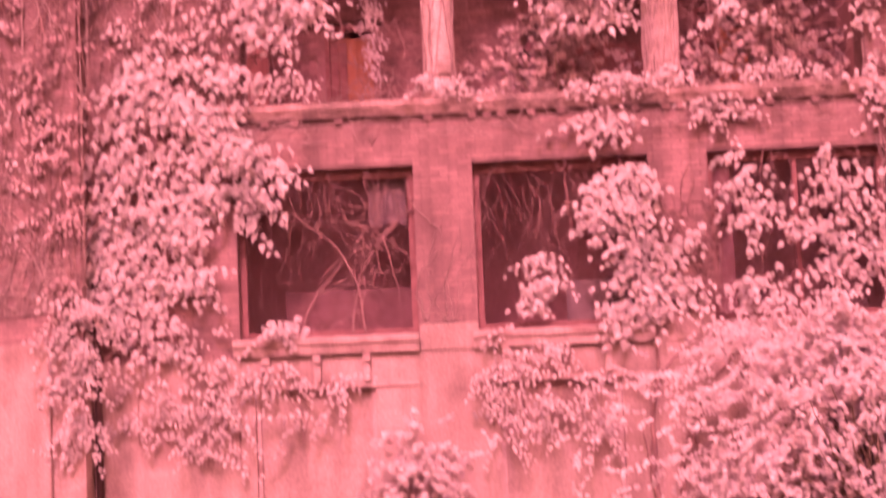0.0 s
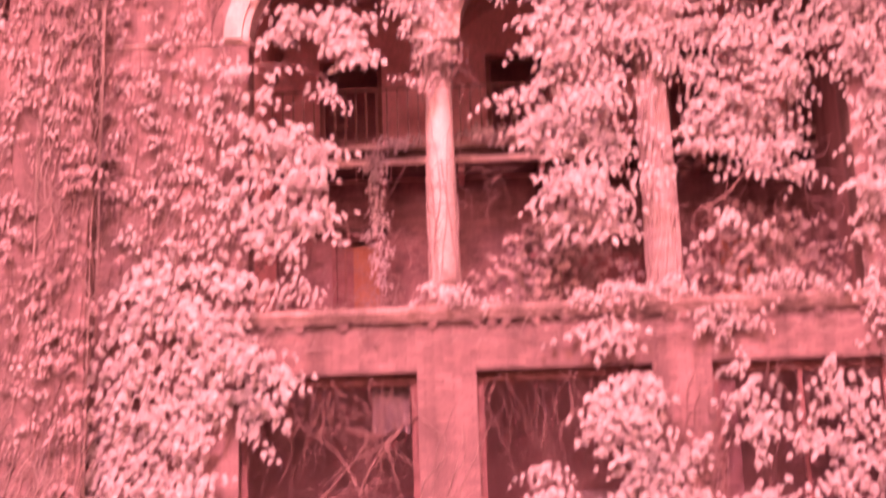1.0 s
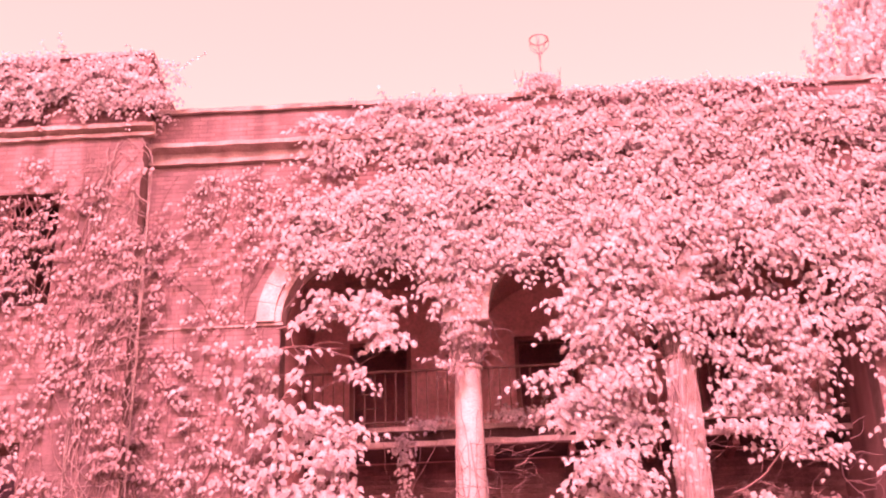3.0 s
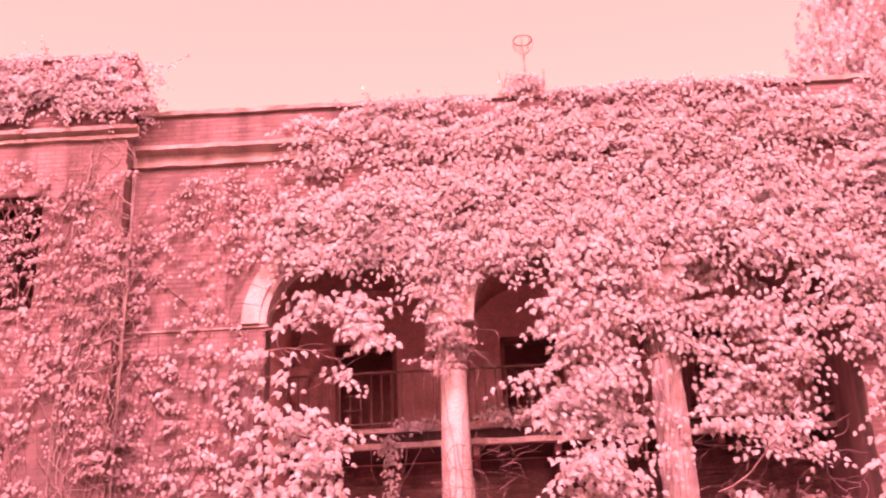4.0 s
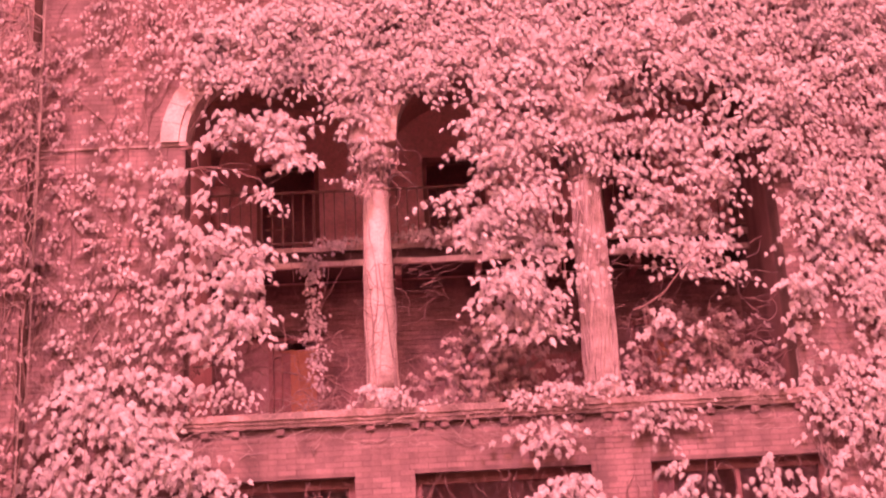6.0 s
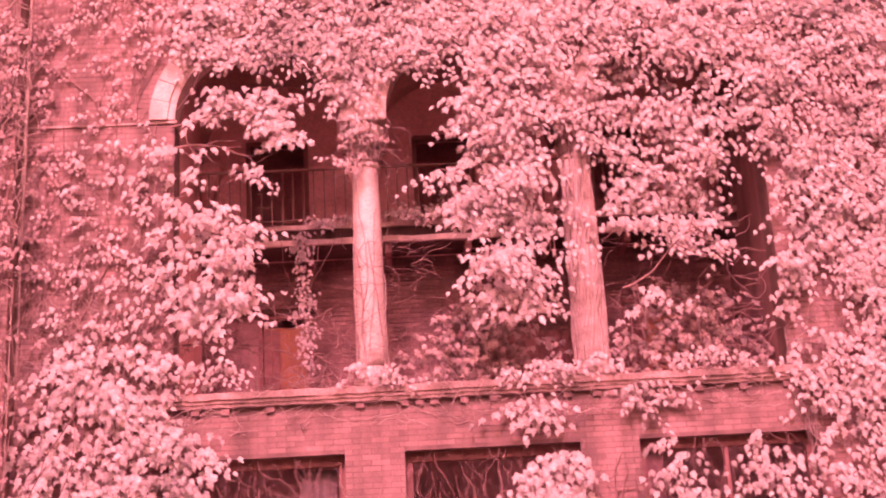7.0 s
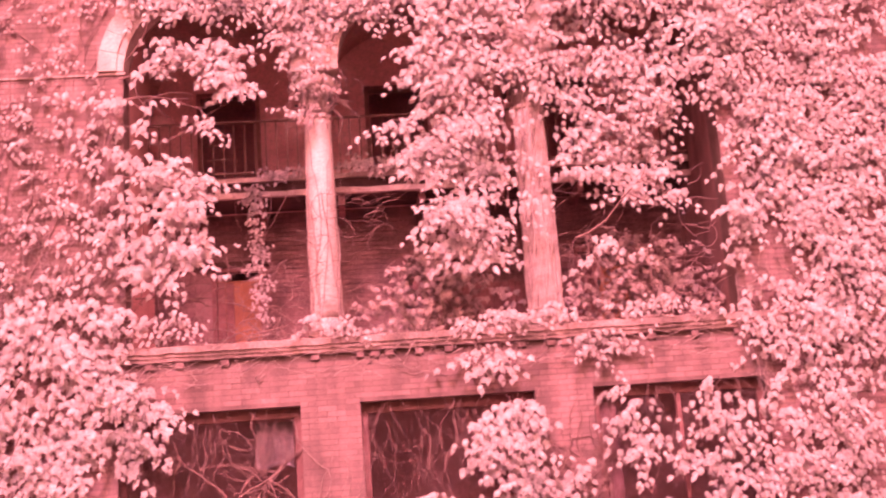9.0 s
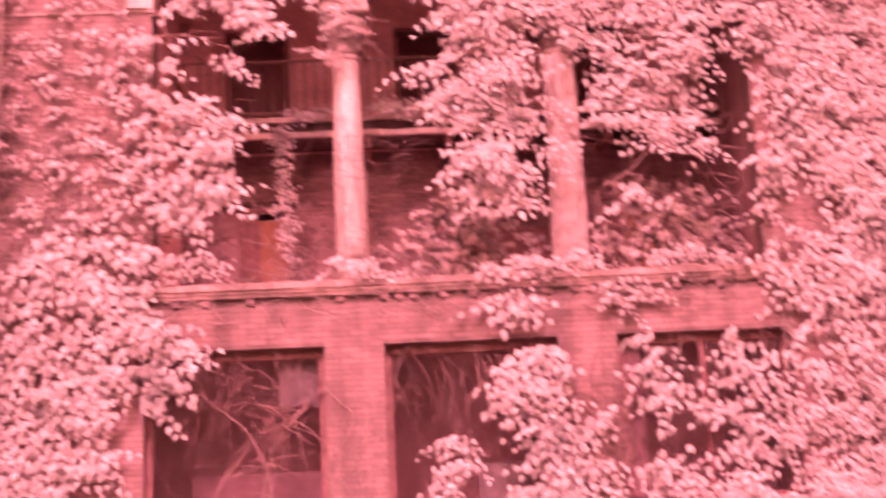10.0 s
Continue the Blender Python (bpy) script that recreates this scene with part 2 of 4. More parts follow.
leaf_mesh.from_pydata([tuple(v) for v in Leaves.SHAPE], [], Leaves.FACES)
leaf_mesh.materials.append(LEAF_ONE)

rng = random.Random(7)


def wander(start, way, length, step, bend, pull=Vector((0, 0, -0.05))):
    """A crooked branch from start."""
    p, d, path = Vector(start), Vector(way).normalized(), [Vector(start)]
    for _ in range(max(2, int(length / step))):
        d = (d + Vector((rng.gauss(0, bend), rng.gauss(0, bend * 0.6), rng.gauss(0, bend))) + pull).normalized()
        p = p + d * step
        path.append(p.copy())
    return path


def spot(blobs):
    """A random place in a set of soft-edged ellipses (x, z, half width, half height, weight)."""
    w = [b[2] * b[3] * b[4] for b in blobs]
    while True:
        cx, cz, rx, rz, _ = rng.choices(blobs, w)[0]
        a, r = rng.uniform(0, 2 * math.pi), math.sqrt(rng.random())
        x, z = cx + rx * r * math.cos(a), cz + rz * r * math.sin(a)
        if r < 0.75 + 0.5 * noise.noise((x * 1.7, z * 1.7, cx)):
            return x, z


def ivy(label, blobs, shoots, wall=0.0, depth=0.25, size=0.105, clump=0.10, mat=None, stems=6, long=0.55, loose=0.35, keep=None, singles=0, tier=False):
    """A climbing plant: woody stems on the wall and drooping leafy shoots that thin out in patches, or lie in level tiers."""
    size *= 0.9
    fx, fz = (3.0, 6.0) if tier else (6.5, 3.6)
    b0 = min(blobs, key=lambda b: b[1] - b[3])
    root = thing("ivy_plant", b0[0], wall, b0[1] - b0[3], label, "climbing plant", "ivy on the facade")
    leaves, tubes = Leaves(), Tubes()
    made = 0
    for _ in range(shoots * 6):
        if made >= shoots:
            break
        x, z = spot(blobs)
        if 0.5 * noise.noise((x * 1.5, z * 0.9, 3.7)) + 0.6 * noise.noise((x * fx, z * fz, 9.1)) < clump - 0.35 * rng.random():
            continue
        if keep and not keep(x, z):
            continue
        made += 1
        out = depth * (0.15 + 0.85 * rng.random() ** 1.3) * (0.8 + 0.5 * noise.noise((x * 2.2, z * 2.2, 6.0)))
        start = Vector((x, wall - 0.03 - max(0.0, out), z))
        lie = rng.choice((-1, 1)) * rng.uniform(0.4, 1.0)
        path = wander(start, (lie, -0.22, rng.uniform(-0.7, 0.35)), long * rng.uniform(0.35, 1.3), size * 0.66, 0.16, Vector((0, 0.01, -0.09)))
        if rng.random() < 0.5:
            tubes.add(path[::2] if len(path) > 4 else path, 0.004, 0.0025)
        tilt, grown, side = Vector((rng.gauss(0, 0.3), 0, rng.gauss(0, 0.26))), rng.uniform(0.78, 1.2), 1
        for k, p in enumerate(path):
            side = -side
            s = size * grown * rng.uniform(0.75, 1.2) * (1.0 - 0.3 * k / len(path))
            q = p + Vector((side * s * rng.uniform(0.05, 0.45), -rng.uniform(0, 0.035), side * s * 0.22 + rng.gauss(0, 0.012)))
            tip = Vector((0.45 * lie + side * rng.uniform(0.0, 0.75), rng.uniform(-0.42, -0.05), -0.9 + rng.gauss(0, loose * 0.6)))
            nor = Vector((rng.gauss(0, 0.16), -1.0, 0.6 + rng.gauss(0, 0.16))) + tilt
            leaves.add(q, tip, nor, s)
    for _ in range(stems):
        cx, cz, rx, rz, _w = rng.choice(blobs)
        x, z = cx + rng.uniform(-0.7, 0.7) * rx, cz - rz * rng.uniform(0.5, 1.0)
        path = wander((x, wall - 0.025, z), (rng.gauss(0, 0.25), 0, 1), rz * rng.uniform(1.2, 2.0), 0.12, 0.14, Vector((0, 0, 0.06)))
        path = [p for p in path if p.z < cz + rz]
        if len(path) < 3:
            continue
        for p in path:
            p.y = wall - 0.02 - 0.02 * abs(noise.noise(p))
        one = Tubes(5)
        one.add(path, rng.uniform(0.005, 0.012), 0.004)
        one.build("stem", TWIG, root)
    if singles:
        leaves.single(root, singles)
    tagged(leaves.build("foliage", mat or LEAF, root), "pale lobed leaves in drooping sprays", kind="stuff")
    if tubes.v:
        tagged(tubes.build("shoot", TWIG, root), "thin leafy shoots", kind="stuff")
    return root


def tangle(label, x0, x1, z0, z1, y0, y1, count, radius=0.008, mode="hang", mat=None):
    """Bare twigs that hang or straggle in an opening."""
    root = thing("dry_vine", (x0 + x1) / 2, y0, z0, label, "vine", "bare vines")
    for i in range(count):
        x, y = rng.uniform(x0, x1), rng.uniform(y0, y1)
        if mode == "hang":
            start, way, pull = (x, y, z1 + rng.uniform(-0.3, 0.05) * (z1 - z0)), (rng.gauss(0, 0.35), 0, -1), Vector((0, 0, -0.07))
        elif mode == "rise":
            start, way, pull = (x, y, z0), (rng.gauss(0, 0.4), 0, 1), Vector((0, 0, 0.02))
        else:
            start, way, pull = (x, y, rng.uniform(z0, z1)), (rng.choice((-1, 1)), 0, rng.gauss(0, 0.5)), Vector((0, 0, -0.02))
        path = [p for p in wander(start, way, rng.uniform(0.4, 1.0) * min(z1 - z0, 0.8 if mode == "cross" else 9.0), 0.06, 0.26, pull) if z0 - 0.02 <= p.z <= z1 + 0.1 and x0 - 0.15 < p.x < x1 + 0.15]
        for p in path:
            p.y = min(max(p.y, y0), y1)
        if len(path) > 2:
            tubes = Tubes()
            r = radius * rng.uniform(0.5, 1.5)
            tubes.add(path, r, r * 0.5)
            if rng.random() < 0.6:
                k = rng.randrange(1, len(path))
                fork = [p for p in wander(path[k], (rng.gauss(0, 1), 0, rng.gauss(-0.2, 0.6)), 0.5, 0.07, 0.25, pull) if z0 < p.z < z1]
                if len(fork) > 2:
                    tubes.add(fork, r * 0.6, r * 0.3)
            tubes.build("twig", mat or TWIG, root)
    return root

# ---- the plan ----
GROUND = -0.5
SILL, HEAD = 2.05, 4.30                    # ground-floor windows
WINDOWS = [(-3.13, -0.73), (0.07, 2.42), (3.22, 5.60)]
LEDGE = 5.17                               # top of the ledge below the columns
SPRING = 9.17                              # springing of the arches
ARCH_R = 1.19
ARCHES = [-1.81, 1.20, 4.21]               # arch centres
COLUMNS = [-0.31, 2.71]
LOG_L, LOG_R = ARCHES[0] - ARCH_R, ARCHES[2] + ARCH_R
CORNICE, TOP = 11.90, 12.86
THICK = 0.45
TOWER_X, TOWER_Y, TOWER_TOP = -5.12, -0.38, 13.75
LEFT, RIGHT, BACK = -10.5, 11.0, 9.0
DEEP = 2.5                                 # back wall of the loggia
SLAB_TOP, SLAB_BOT, SLAB_EDGE = 8.04, 7.715, 1.6
RAIL_TOP, DOOR_TOP, LOW_TOP = 8.97, 9.78, 6.87

# ---- ground ----
bm = bmesh.new()
bmesh.ops.create_grid(bm, x_segments=60, y_segments=60, size=60)
for v in bm.verts:
    v.co.z = GROUND + 0.05 * noise.noise((v.co.x * 0.4, v.co.y * 0.4, 0))
for v in bm.verts:
    if max(abs(v.co.x), abs(v.co.y)) > 59:
        v.co.x, v.co.y = v.co.x * 30, v.co.y * 30
tagged(mesh_ob("ground", bm, SOIL), "bare overgrown soil in front of the building", "ground", kind="structure")

# ---- facade core, with window openings and arches ----
def wall_mesh(bm, y0, y1, x0, x1, z0, z1, holes):
    """A wall between y0 and y1 with rectangular holes (x0, x1, z0, z1), as butted blocks."""
    xs = sorted({x0, x1, *(h[0] for h in holes), *(h[1] for h in holes)})
    for a, b in zip(xs[:-1], xs[1:]):
        z = z0
        for h in sorted((h for h in holes if h[0] <= a and h[1] >= b), key=lambda h: h[2]):
            if h[2] > z:
                box(bm, a, b, y0, y1, z, h[2])
            z = h[3]
        if z1 > z:
            box(bm, a, b, y0, y1, z, z1)


bm = bmesh.new()
wall_mesh(bm, 0.0, THICK, TOWER_X, RIGHT, SILL - 0.25, 4.90, [(a, b, SILL, HEAD) for a, b in WINDOWS])
box(bm, TOWER_X, LOG_L, 0.0, THICK, 4.90, SPRING)
box(bm, LOG_R, RIGHT, 0.0, THICK, 4.90, SPRING)
box(bm, LOG_L, LOG_R, 0.0, THICK, 4.90, 5.0)
# spandrels over the arches
edge = [(TOWER_X, SPRING)]
for c in ARCHES:
    edge += [(c - ARCH_R * math.cos(math.pi * k / 24), SPRING + ARCH_R * math.sin(math.pi * k / 24)) for k in range(25)]
edge.append((RIGHT, SPRING))
for (xa, za), (xb, zb) in zip(edge[:-1], edge[1:]):
    if xb - xa < 1e-5:
        continue
    q = [bm.verts.new((x, y, z)) for y in (0.0, THICK) for x, z in ((xa, za), (xb, zb), (xb, TOP - 0.03), (xa, TOP - 0.03))]
    bm.faces.new(q[:4]), bm.faces.new(q[4:][::-1])
    bm.faces.new((q[0], q[1], q[5], q[4])), bm.faces.new((q[2], q[3], q[7], q[6]))
facade = tagged(mesh_ob("wall_south", bm, MORTAR), "weathered red brick facade with three arches, overgrown with ivy", "wall", kind="structure")

bm = bmesh.new()
wall_mesh(bm, -0.03, THICK, TOWER_X, RIGHT, GROUND - 0.3, SILL - 0.25, [(-2.95, -1.34, GROUND - 0.3, 1.36), (0.30, 1.93, GROUND - 0.3, 1.36), (3.45, 5.10, GROUND - 0.3, 1.36)])
base_wall = tagged(mesh_ob("wall_base", bm, PLASTER), "pale plastered base below the ground-floor windows", "wall", kind="structure")
for a, b in [(-2.95, -1.34), (0.30, 1.93), (3.45, 5.10)]:
    p = thing("wall_panel", (a + b) / 2, 0.1, GROUND, "recessed plastered panel below a window, stained", "panel", "panels below the windows")
    part("board", boxed(a, b, 0.08, 0.2, GROUND - 0.3, 1.36), PLASTER, p)
    bm = bmesh.new()
    box(bm, a + 0.002, a + 0.06, 0.03, 0.079, GROUND, 1.358, 0.006)
    part("frame_side", bm, STONE, p)
    part("frame_side", boxed(b - 0.06, b - 0.002, 0.03, 0.079, GROUND, 1.358, 0.006), STONE, p)

# plaster face of the pier foot between the windows
for x0, x1 in ((-0.73, 0.07), (2.42, 3.22)):
    tagged(mesh_ob("trim", boxed(x0 + 0.01, x1 - 0.01, -0.05, 0.009, SILL - 0.25, SILL + 0.11, 0.01), PLASTER), "pale plaster block at the foot of a brick pier", "trim", kind="structure")

# tower block that stands forward
bm = bmesh.new()
wall_mesh(bm, TOWER_Y, TOWER_Y + THICK, LEFT, TOWER_X - THICK, 2.1, TOWER_TOP - 0.03, [(-8.0, -6.33, 9.45, 11.3), (-8.0, -6.5, 5.0, 7.4), (-8.2, -6.6, 2.15, 4.3)])
box(bm, TOWER_X - THICK, TOWER_X - 0.010, TOWER_Y, 0.009, 2.1, TOWER_TOP - 0.03)
box(bm, TOWER_X - THICK, TOWER_X - 0.010, 0.009, 4.0, TOP - 0.2, TOWER_TOP - 0.03)
tower = tagged(mesh_ob("wall_tower", bm, MORTAR), "projecting brick tower block beside the facade, with ivy", "wall", kind="structure")
bm = bmesh.new()
box(bm, LEFT, TOWER_X + 0.0, TOWER_Y - 0.03, 0.0, GROUND - 0.3, 2.1)
tagged(mesh_ob("wall_tower_base", bm, PLASTER), "pale plaster base of the tower block", "wall", kind="structure")
tagged(mesh_ob("trim", boxed(-6.05, -5.55, TOWER_Y - 0.12, TOWER_Y - 0.031, GROUND - 0.2, 2.12, 0.015), PLASTER), "pale plaster pilaster at the tower corner", "trim", kind="structure")

# remaining shell: sides, back, roof, floors
bm = bmesh.new()
box(bm, LEFT, LEFT + 0.3, TOWER_Y + THICK, BACK, GROUND, TOP - 0.2)
box(bm, RIGHT - 0.3, RIGHT, THICK, BACK, GROUND, TOP - 0.2)
box(bm, LEFT + 0.3, RIGHT - 0.3, BACK - 0.3, BACK, GROUND, TOP - 0.2)
tagged(mesh_ob("wall_shell", bm, MORTAR), "outer brick walls of the building", "wall", kind="structure")
tagged(mesh_ob("roof", boxed(LEFT, RIGHT, THICK, BACK, TOP - 0.5, TOP - 0.25), PLASTER), "flat roof behind the parapet", "roof", kind="structure")
tagged(mesh_ob("floor", boxed(LEFT + 0.3, RIGHT - 0.3, THICK, BACK - 0.3, 4.70, 4.98), INNER), "worn loggia floor slab", "floor", kind="structure")
tagged(mesh_ob("floor_ground", boxed(LEFT + 0.3, RIGHT - 0.3, THICK, BACK - 0.3, GROUND, GROUND + 0.9), INNER), "ground-floor slab", "floor", kind="structure")

# unseen plain wall, added to block low sky light from the lower facade
tagged(mesh_ob("wall_sky_block", boxed(-34.0, 34.0, -23.0, -22.4, GROUND - 0.3, 12.0), PLASTER), "unseen plain wall added to block low sky light", "wall", kind="structure")

# loggia back wall with doors below and above
DOORS_UP = [(-2.28, -1.27), (0.425, 1.43), (3.18, 4.19)]
DOORS_LOW = [(-2.12, -1.31), (1.0, 1.85), (3.6, 4.5)]
bm = bmesh.new()
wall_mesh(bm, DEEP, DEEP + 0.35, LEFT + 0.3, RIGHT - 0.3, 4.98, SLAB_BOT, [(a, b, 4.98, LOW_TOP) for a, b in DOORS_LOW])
low_wall = tagged(mesh_ob("wall_loggia_low", bm, SHADED_BRICK), "shaded bare brick wall below the gallery", "wall", kind="structure")
bm = bmesh.new()
wall_mesh(bm, DEEP, DEEP + 0.35, LEFT + 0.3, RIGHT - 0.3, SLAB_BOT, TOP - 0.5, [(a, b, SLAB_TOP, DOOR_TOP) for a, b in DOORS_UP])
box(bm, LOG_L - 0.35, LOG_L, THICK, DEEP, 4.98, TOP - 0.5)
tagged(mesh_ob("wall_loggia", bm, INNER), "shaded dull plaster wall at the back of the loggia", "wall", kind="structure")
bm = bmesh.new()
wall_mesh(bm, 2.2, 2.4, LEFT + 0.3, RIGHT - 0.3, GROUND + 0.9, 4.70, [])
for x in (-3.6, -0.4, 2.75, 6.2):
    box(bm, x, x + 0.15, THICK, 2.2, GROUND + 0.9, 4.70)
box(bm, LEFT + 0.3, RIGHT - 0.3, 3.7, 3.9, 4.98, TOP - 0.5)
tagged(mesh_ob("wall_rooms", bm, DARKWALL), "dark inner walls of the empty rooms", "wall", kind="structure")

# End wall in the darkened brick; its shade is in the colour.
tagged(mesh_ob("wall_loggia_end", boxed(LOG_R, LOG_R + 0.35, THICK, DEEP, 4.98, TOP - 0.5), SHADED_BRICK), "bare brick end wall of the loggia, shade in its colour", "wall", kind="structure")

# groin vaults of the loggia: one sheet over three bays
bays = [(LOG_L, COLUMNS[0]), (COLUMNS[0], COLUMNS[1]), (COLUMNS[1], LOG_R)]
bm = bmesh.new()
NX, NY = 20, 20
vault_z = 9.30
for x0, x1 in bays:
    grid = []
    for j in range(NY + 1):
        v = -1 + 2 * j / NY
        row = []
        for i in range(NX + 1):
            u = -1 + 2 * i / NX
            hx, hy = math.sqrt(max(0, 1 - u * u)), math.sqrt(max(0, 1 - v * v))
            row.append(bm.verts.new((x0 + (x1 - x0) * (u + 1) / 2, THICK + (DEEP - THICK) * (v + 1) / 2, vault_z + 1.45 * max(hx, hy))))
        grid.append(row)
    for j in range(NY):
        for i in range(NX):
            bm.faces.new((grid[j][i], grid[j][i + 1], grid[j + 1][i + 1], grid[j + 1][i]))
bmesh.ops.solidify(bm, geom=bm.faces[:], thickness=0.04)
tagged(mesh_ob("ceiling", bm, INNER, smooth=True), "plastered cross vaults over the loggia", "ceiling", kind="structure")

# corbels under the vaults on the back wall
for x in (LOG_L + 0.12, COLUMNS[0], COLUMNS[1], LOG_R - 0.12):
    bm = bmesh.new()
    lathe(bm, x, DEEP - 0.12, [(0.04, 8.60), (0.07, 8.70), (0.12, 8.85), (0.15, 9.00), (0.22, 9.16), (0.26, 9.30)], 16)
    tagged(mesh_ob("vault_corbel", bm, INNER, smooth=True), "plaster corbel where the vault meets the wall", "corbel", "vault corbels")

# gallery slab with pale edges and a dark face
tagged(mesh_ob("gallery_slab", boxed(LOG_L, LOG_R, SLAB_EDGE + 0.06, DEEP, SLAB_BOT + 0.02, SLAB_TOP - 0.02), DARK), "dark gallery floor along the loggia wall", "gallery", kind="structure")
for za, zb in ((SLAB_BOT, SLAB_BOT + 0.085), (SLAB_TOP - 0.075, SLAB_TOP)):
    tagged(mesh_ob("trim", profile_bar(LOG_L + 0.002, LOG_R - 0.002, [(SLAB_EDGE, za), (SLAB_EDGE, zb), (SLAB_EDGE + 0.075, zb), (SLAB_EDGE + 0.075, za)], 40, 0.02), MARBLE), "pale worn edge of the gallery slab", "trim", kind="structure")
for i in range(7):
    x = LOG_L + 0.5 + i * (LOG_R - LOG_L - 1) / 6
    bm = boxed(x - 0.05, x + 0.05, SLAB_EDGE + 0.1, DEEP, SLAB_BOT - 0.14, SLAB_BOT + 0.019, 0.008)
    tagged(mesh_ob("beam", bm, WOOD), "dark wooden beam below the gallery", "beam", "gallery beams", "structure")

# gallery railing
rail = thing("railing", 1.2, SLAB_EDGE + 0.05, SLAB_TOP, "thin rusty iron railing along the gallery edge", "railing")
part("top_rail", profile_bar(LOG_L + 0.01, LOG_R - 0.01, [(SLAB_EDGE + 0.03, RAIL_TOP - 0.03), (SLAB_EDGE + 0.03, RAIL_TOP), (SLAB_EDGE + 0.07, RAIL_TOP), (SLAB_EDGE + 0.07, RAIL_TOP - 0.03)], 20, 0.008), IRON, rail)
part("bottom_rail", boxed(LOG_L + 0.01, LOG_R - 0.01, SLAB_EDGE + 0.04, SLAB_EDGE + 0.06, SLAB_TOP + 0.08, SLAB_TOP + 0.10), IRON, rail)
bm = boxed(-0.009, 0.009, SLAB_EDGE + 0.041, SLAB_EDGE + 0.059, SLAB_TOP, RAIL_TOP - 0.028)
first = part("baluster", bm, IRON, rail)
n_bal = 52
first.location.x = LOG_L + 0.08
for i in range(1, n_bal):
    o = first.copy()
    scene.collection.objects.link(o)
    o.location.x = LOG_L + 0.08 + i * (LOG_R - LOG_L - 0.16) / (n_bal - 1)

for x in (-1.97, -1.81):
    for z in (8.35, 8.58):
        part("scroll_bar", boxed(x - 0.075, x + 0.075, SLAB_EDGE + 0.043, SLAB_EDGE + 0.057, z, z + 0.02, 0.003), IRON, rail)

# doors: frames, and leaves where they still hang
def door_frame(name, a, b, z0, z1, label, leaf=None):
    d = thing(name, (a + b) / 2, DEEP, z0, label, "door", kind="structure")
    for x0, x1 in ((a, a + 0.07), (b - 0.07, b)):
        part("jamb", boxed(x0, x1, DEEP - 0.03, DEEP + 0.12, z0, z1 - 0.08, 0.008), WOOD, d)
    part("head", boxed(a, b, DEEP - 0.03, DEEP + 0.12, z1 - 0.08, z1, 0.008), WOOD, d)
    if leaf:
        w = (b - a - 0.14) / 5
        lf = part("door_leaf", boxed(a + 0.07, b - 0.07, DEEP + 0.085, DEEP + 0.11, z0, z1 - 0.20), leaf, d)
        for k in range(5):
            x = a + 0.07 + k * w
            part("plank", boxed(x + 0.004, x + w - 0.004, DEEP + 0.05, DEEP + 0.085, z0 + 0.02, z1 - 0.22 - 0.02 * (k % 2), 0.006), WOOD if k < 2 else leaf, lf)
    return d


for i, (a, b) in enumerate(DOORS_UP):
    door_frame("door_%d" % (i + 1), a, b, SLAB_TOP, DOOR_TOP, "dark open doorway with a wooden frame behind the railing")
door_frame("door_4", *DOORS_LOW[0], 4.98, LOW_TOP, "orange-brown plank door below a dark transom", ORANGE)
door_frame("door_5", *DOORS_LOW[1], 4.98, LOW_TOP, "dull dark wooden plank door in the loggia", WOOD)
door_frame("door_6", *DOORS_LOW[2], 4.98, LOW_TOP, "reddish-brown plank door half hidden by vines", ORANGE)

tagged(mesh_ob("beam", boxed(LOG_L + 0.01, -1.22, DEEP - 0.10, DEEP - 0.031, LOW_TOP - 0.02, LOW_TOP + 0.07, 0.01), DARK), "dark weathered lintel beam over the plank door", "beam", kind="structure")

# plank partition in the loggia
fence = thing("plank_partition", 2.1, 2.3, 4.98, "grey-red upright boards nailed against the loggia wall", "partition")
for k in range(13):
    x = 1.45 + k * 0.115
    part("plank", boxed(x, x + 0.105, 2.28, 2.31, 4.98, 6.35 + 0.02 * math.sin(k * 2.3), 0.004), WOOD, fence)
part("batten", boxed(1.43, 2.96, 2.31, 2.35, 5.95, 6.05, 0.006), WOOD, fence)

# ---- ledge, cornices, string courses ----
prof = [(-0.13, 5.085), (-0.135, LEDGE), (0.0, LEDGE + 0.03), (THICK, LEDGE + 0.03), (THICK, 4.985), (0.0, 4.985), (-0.07, 4.985), (-0.08, 5.02), (-0.10, 5.035), (-0.105, 5.075)]
tagged(mesh_ob("ledge", profile_bar(LOG_L - 0.45, RIGHT - 0.02, prof, 220, 0.013), LEDGE_STONE), "worn pale stone ledge below the columns", "ledge", kind="structure")
dent = thing("dentil_band", 1.0, -0.05, 4.88, "row of small brick dentils below the ledge, some broken", "dentil band", kind="structure")
dm = boxed(-0.055, 0.055, -0.05, 0.009, 4.895, 4.975, 0.006)
d0 = part("dentil", dm, BRICK_ONE, dent)
d0.location.x = LOG_L - 0.3
for i in range(1, 46):
    if rng.random() < 0.5:
        continue
    o = d0.copy()
    scene.collection.objects.link(o)
    o.location.x = LOG_L - 0.3 + i * 0.2
prof = [(-0.17, 12.12), (-0.18, 12.19), (0.008, 12.22), (0.008, 11.86), (-0.07, 11.87), (-0.08, 11.93), (-0.02, 11.95), (-0.02, 12.08)]
tagged(mesh_ob("cornice", profile_bar(TOWER_X + 0.002, RIGHT, prof, 80, 0.02), STONE), "pale moulded cornice below the parapet", "cornice", kind="structure")
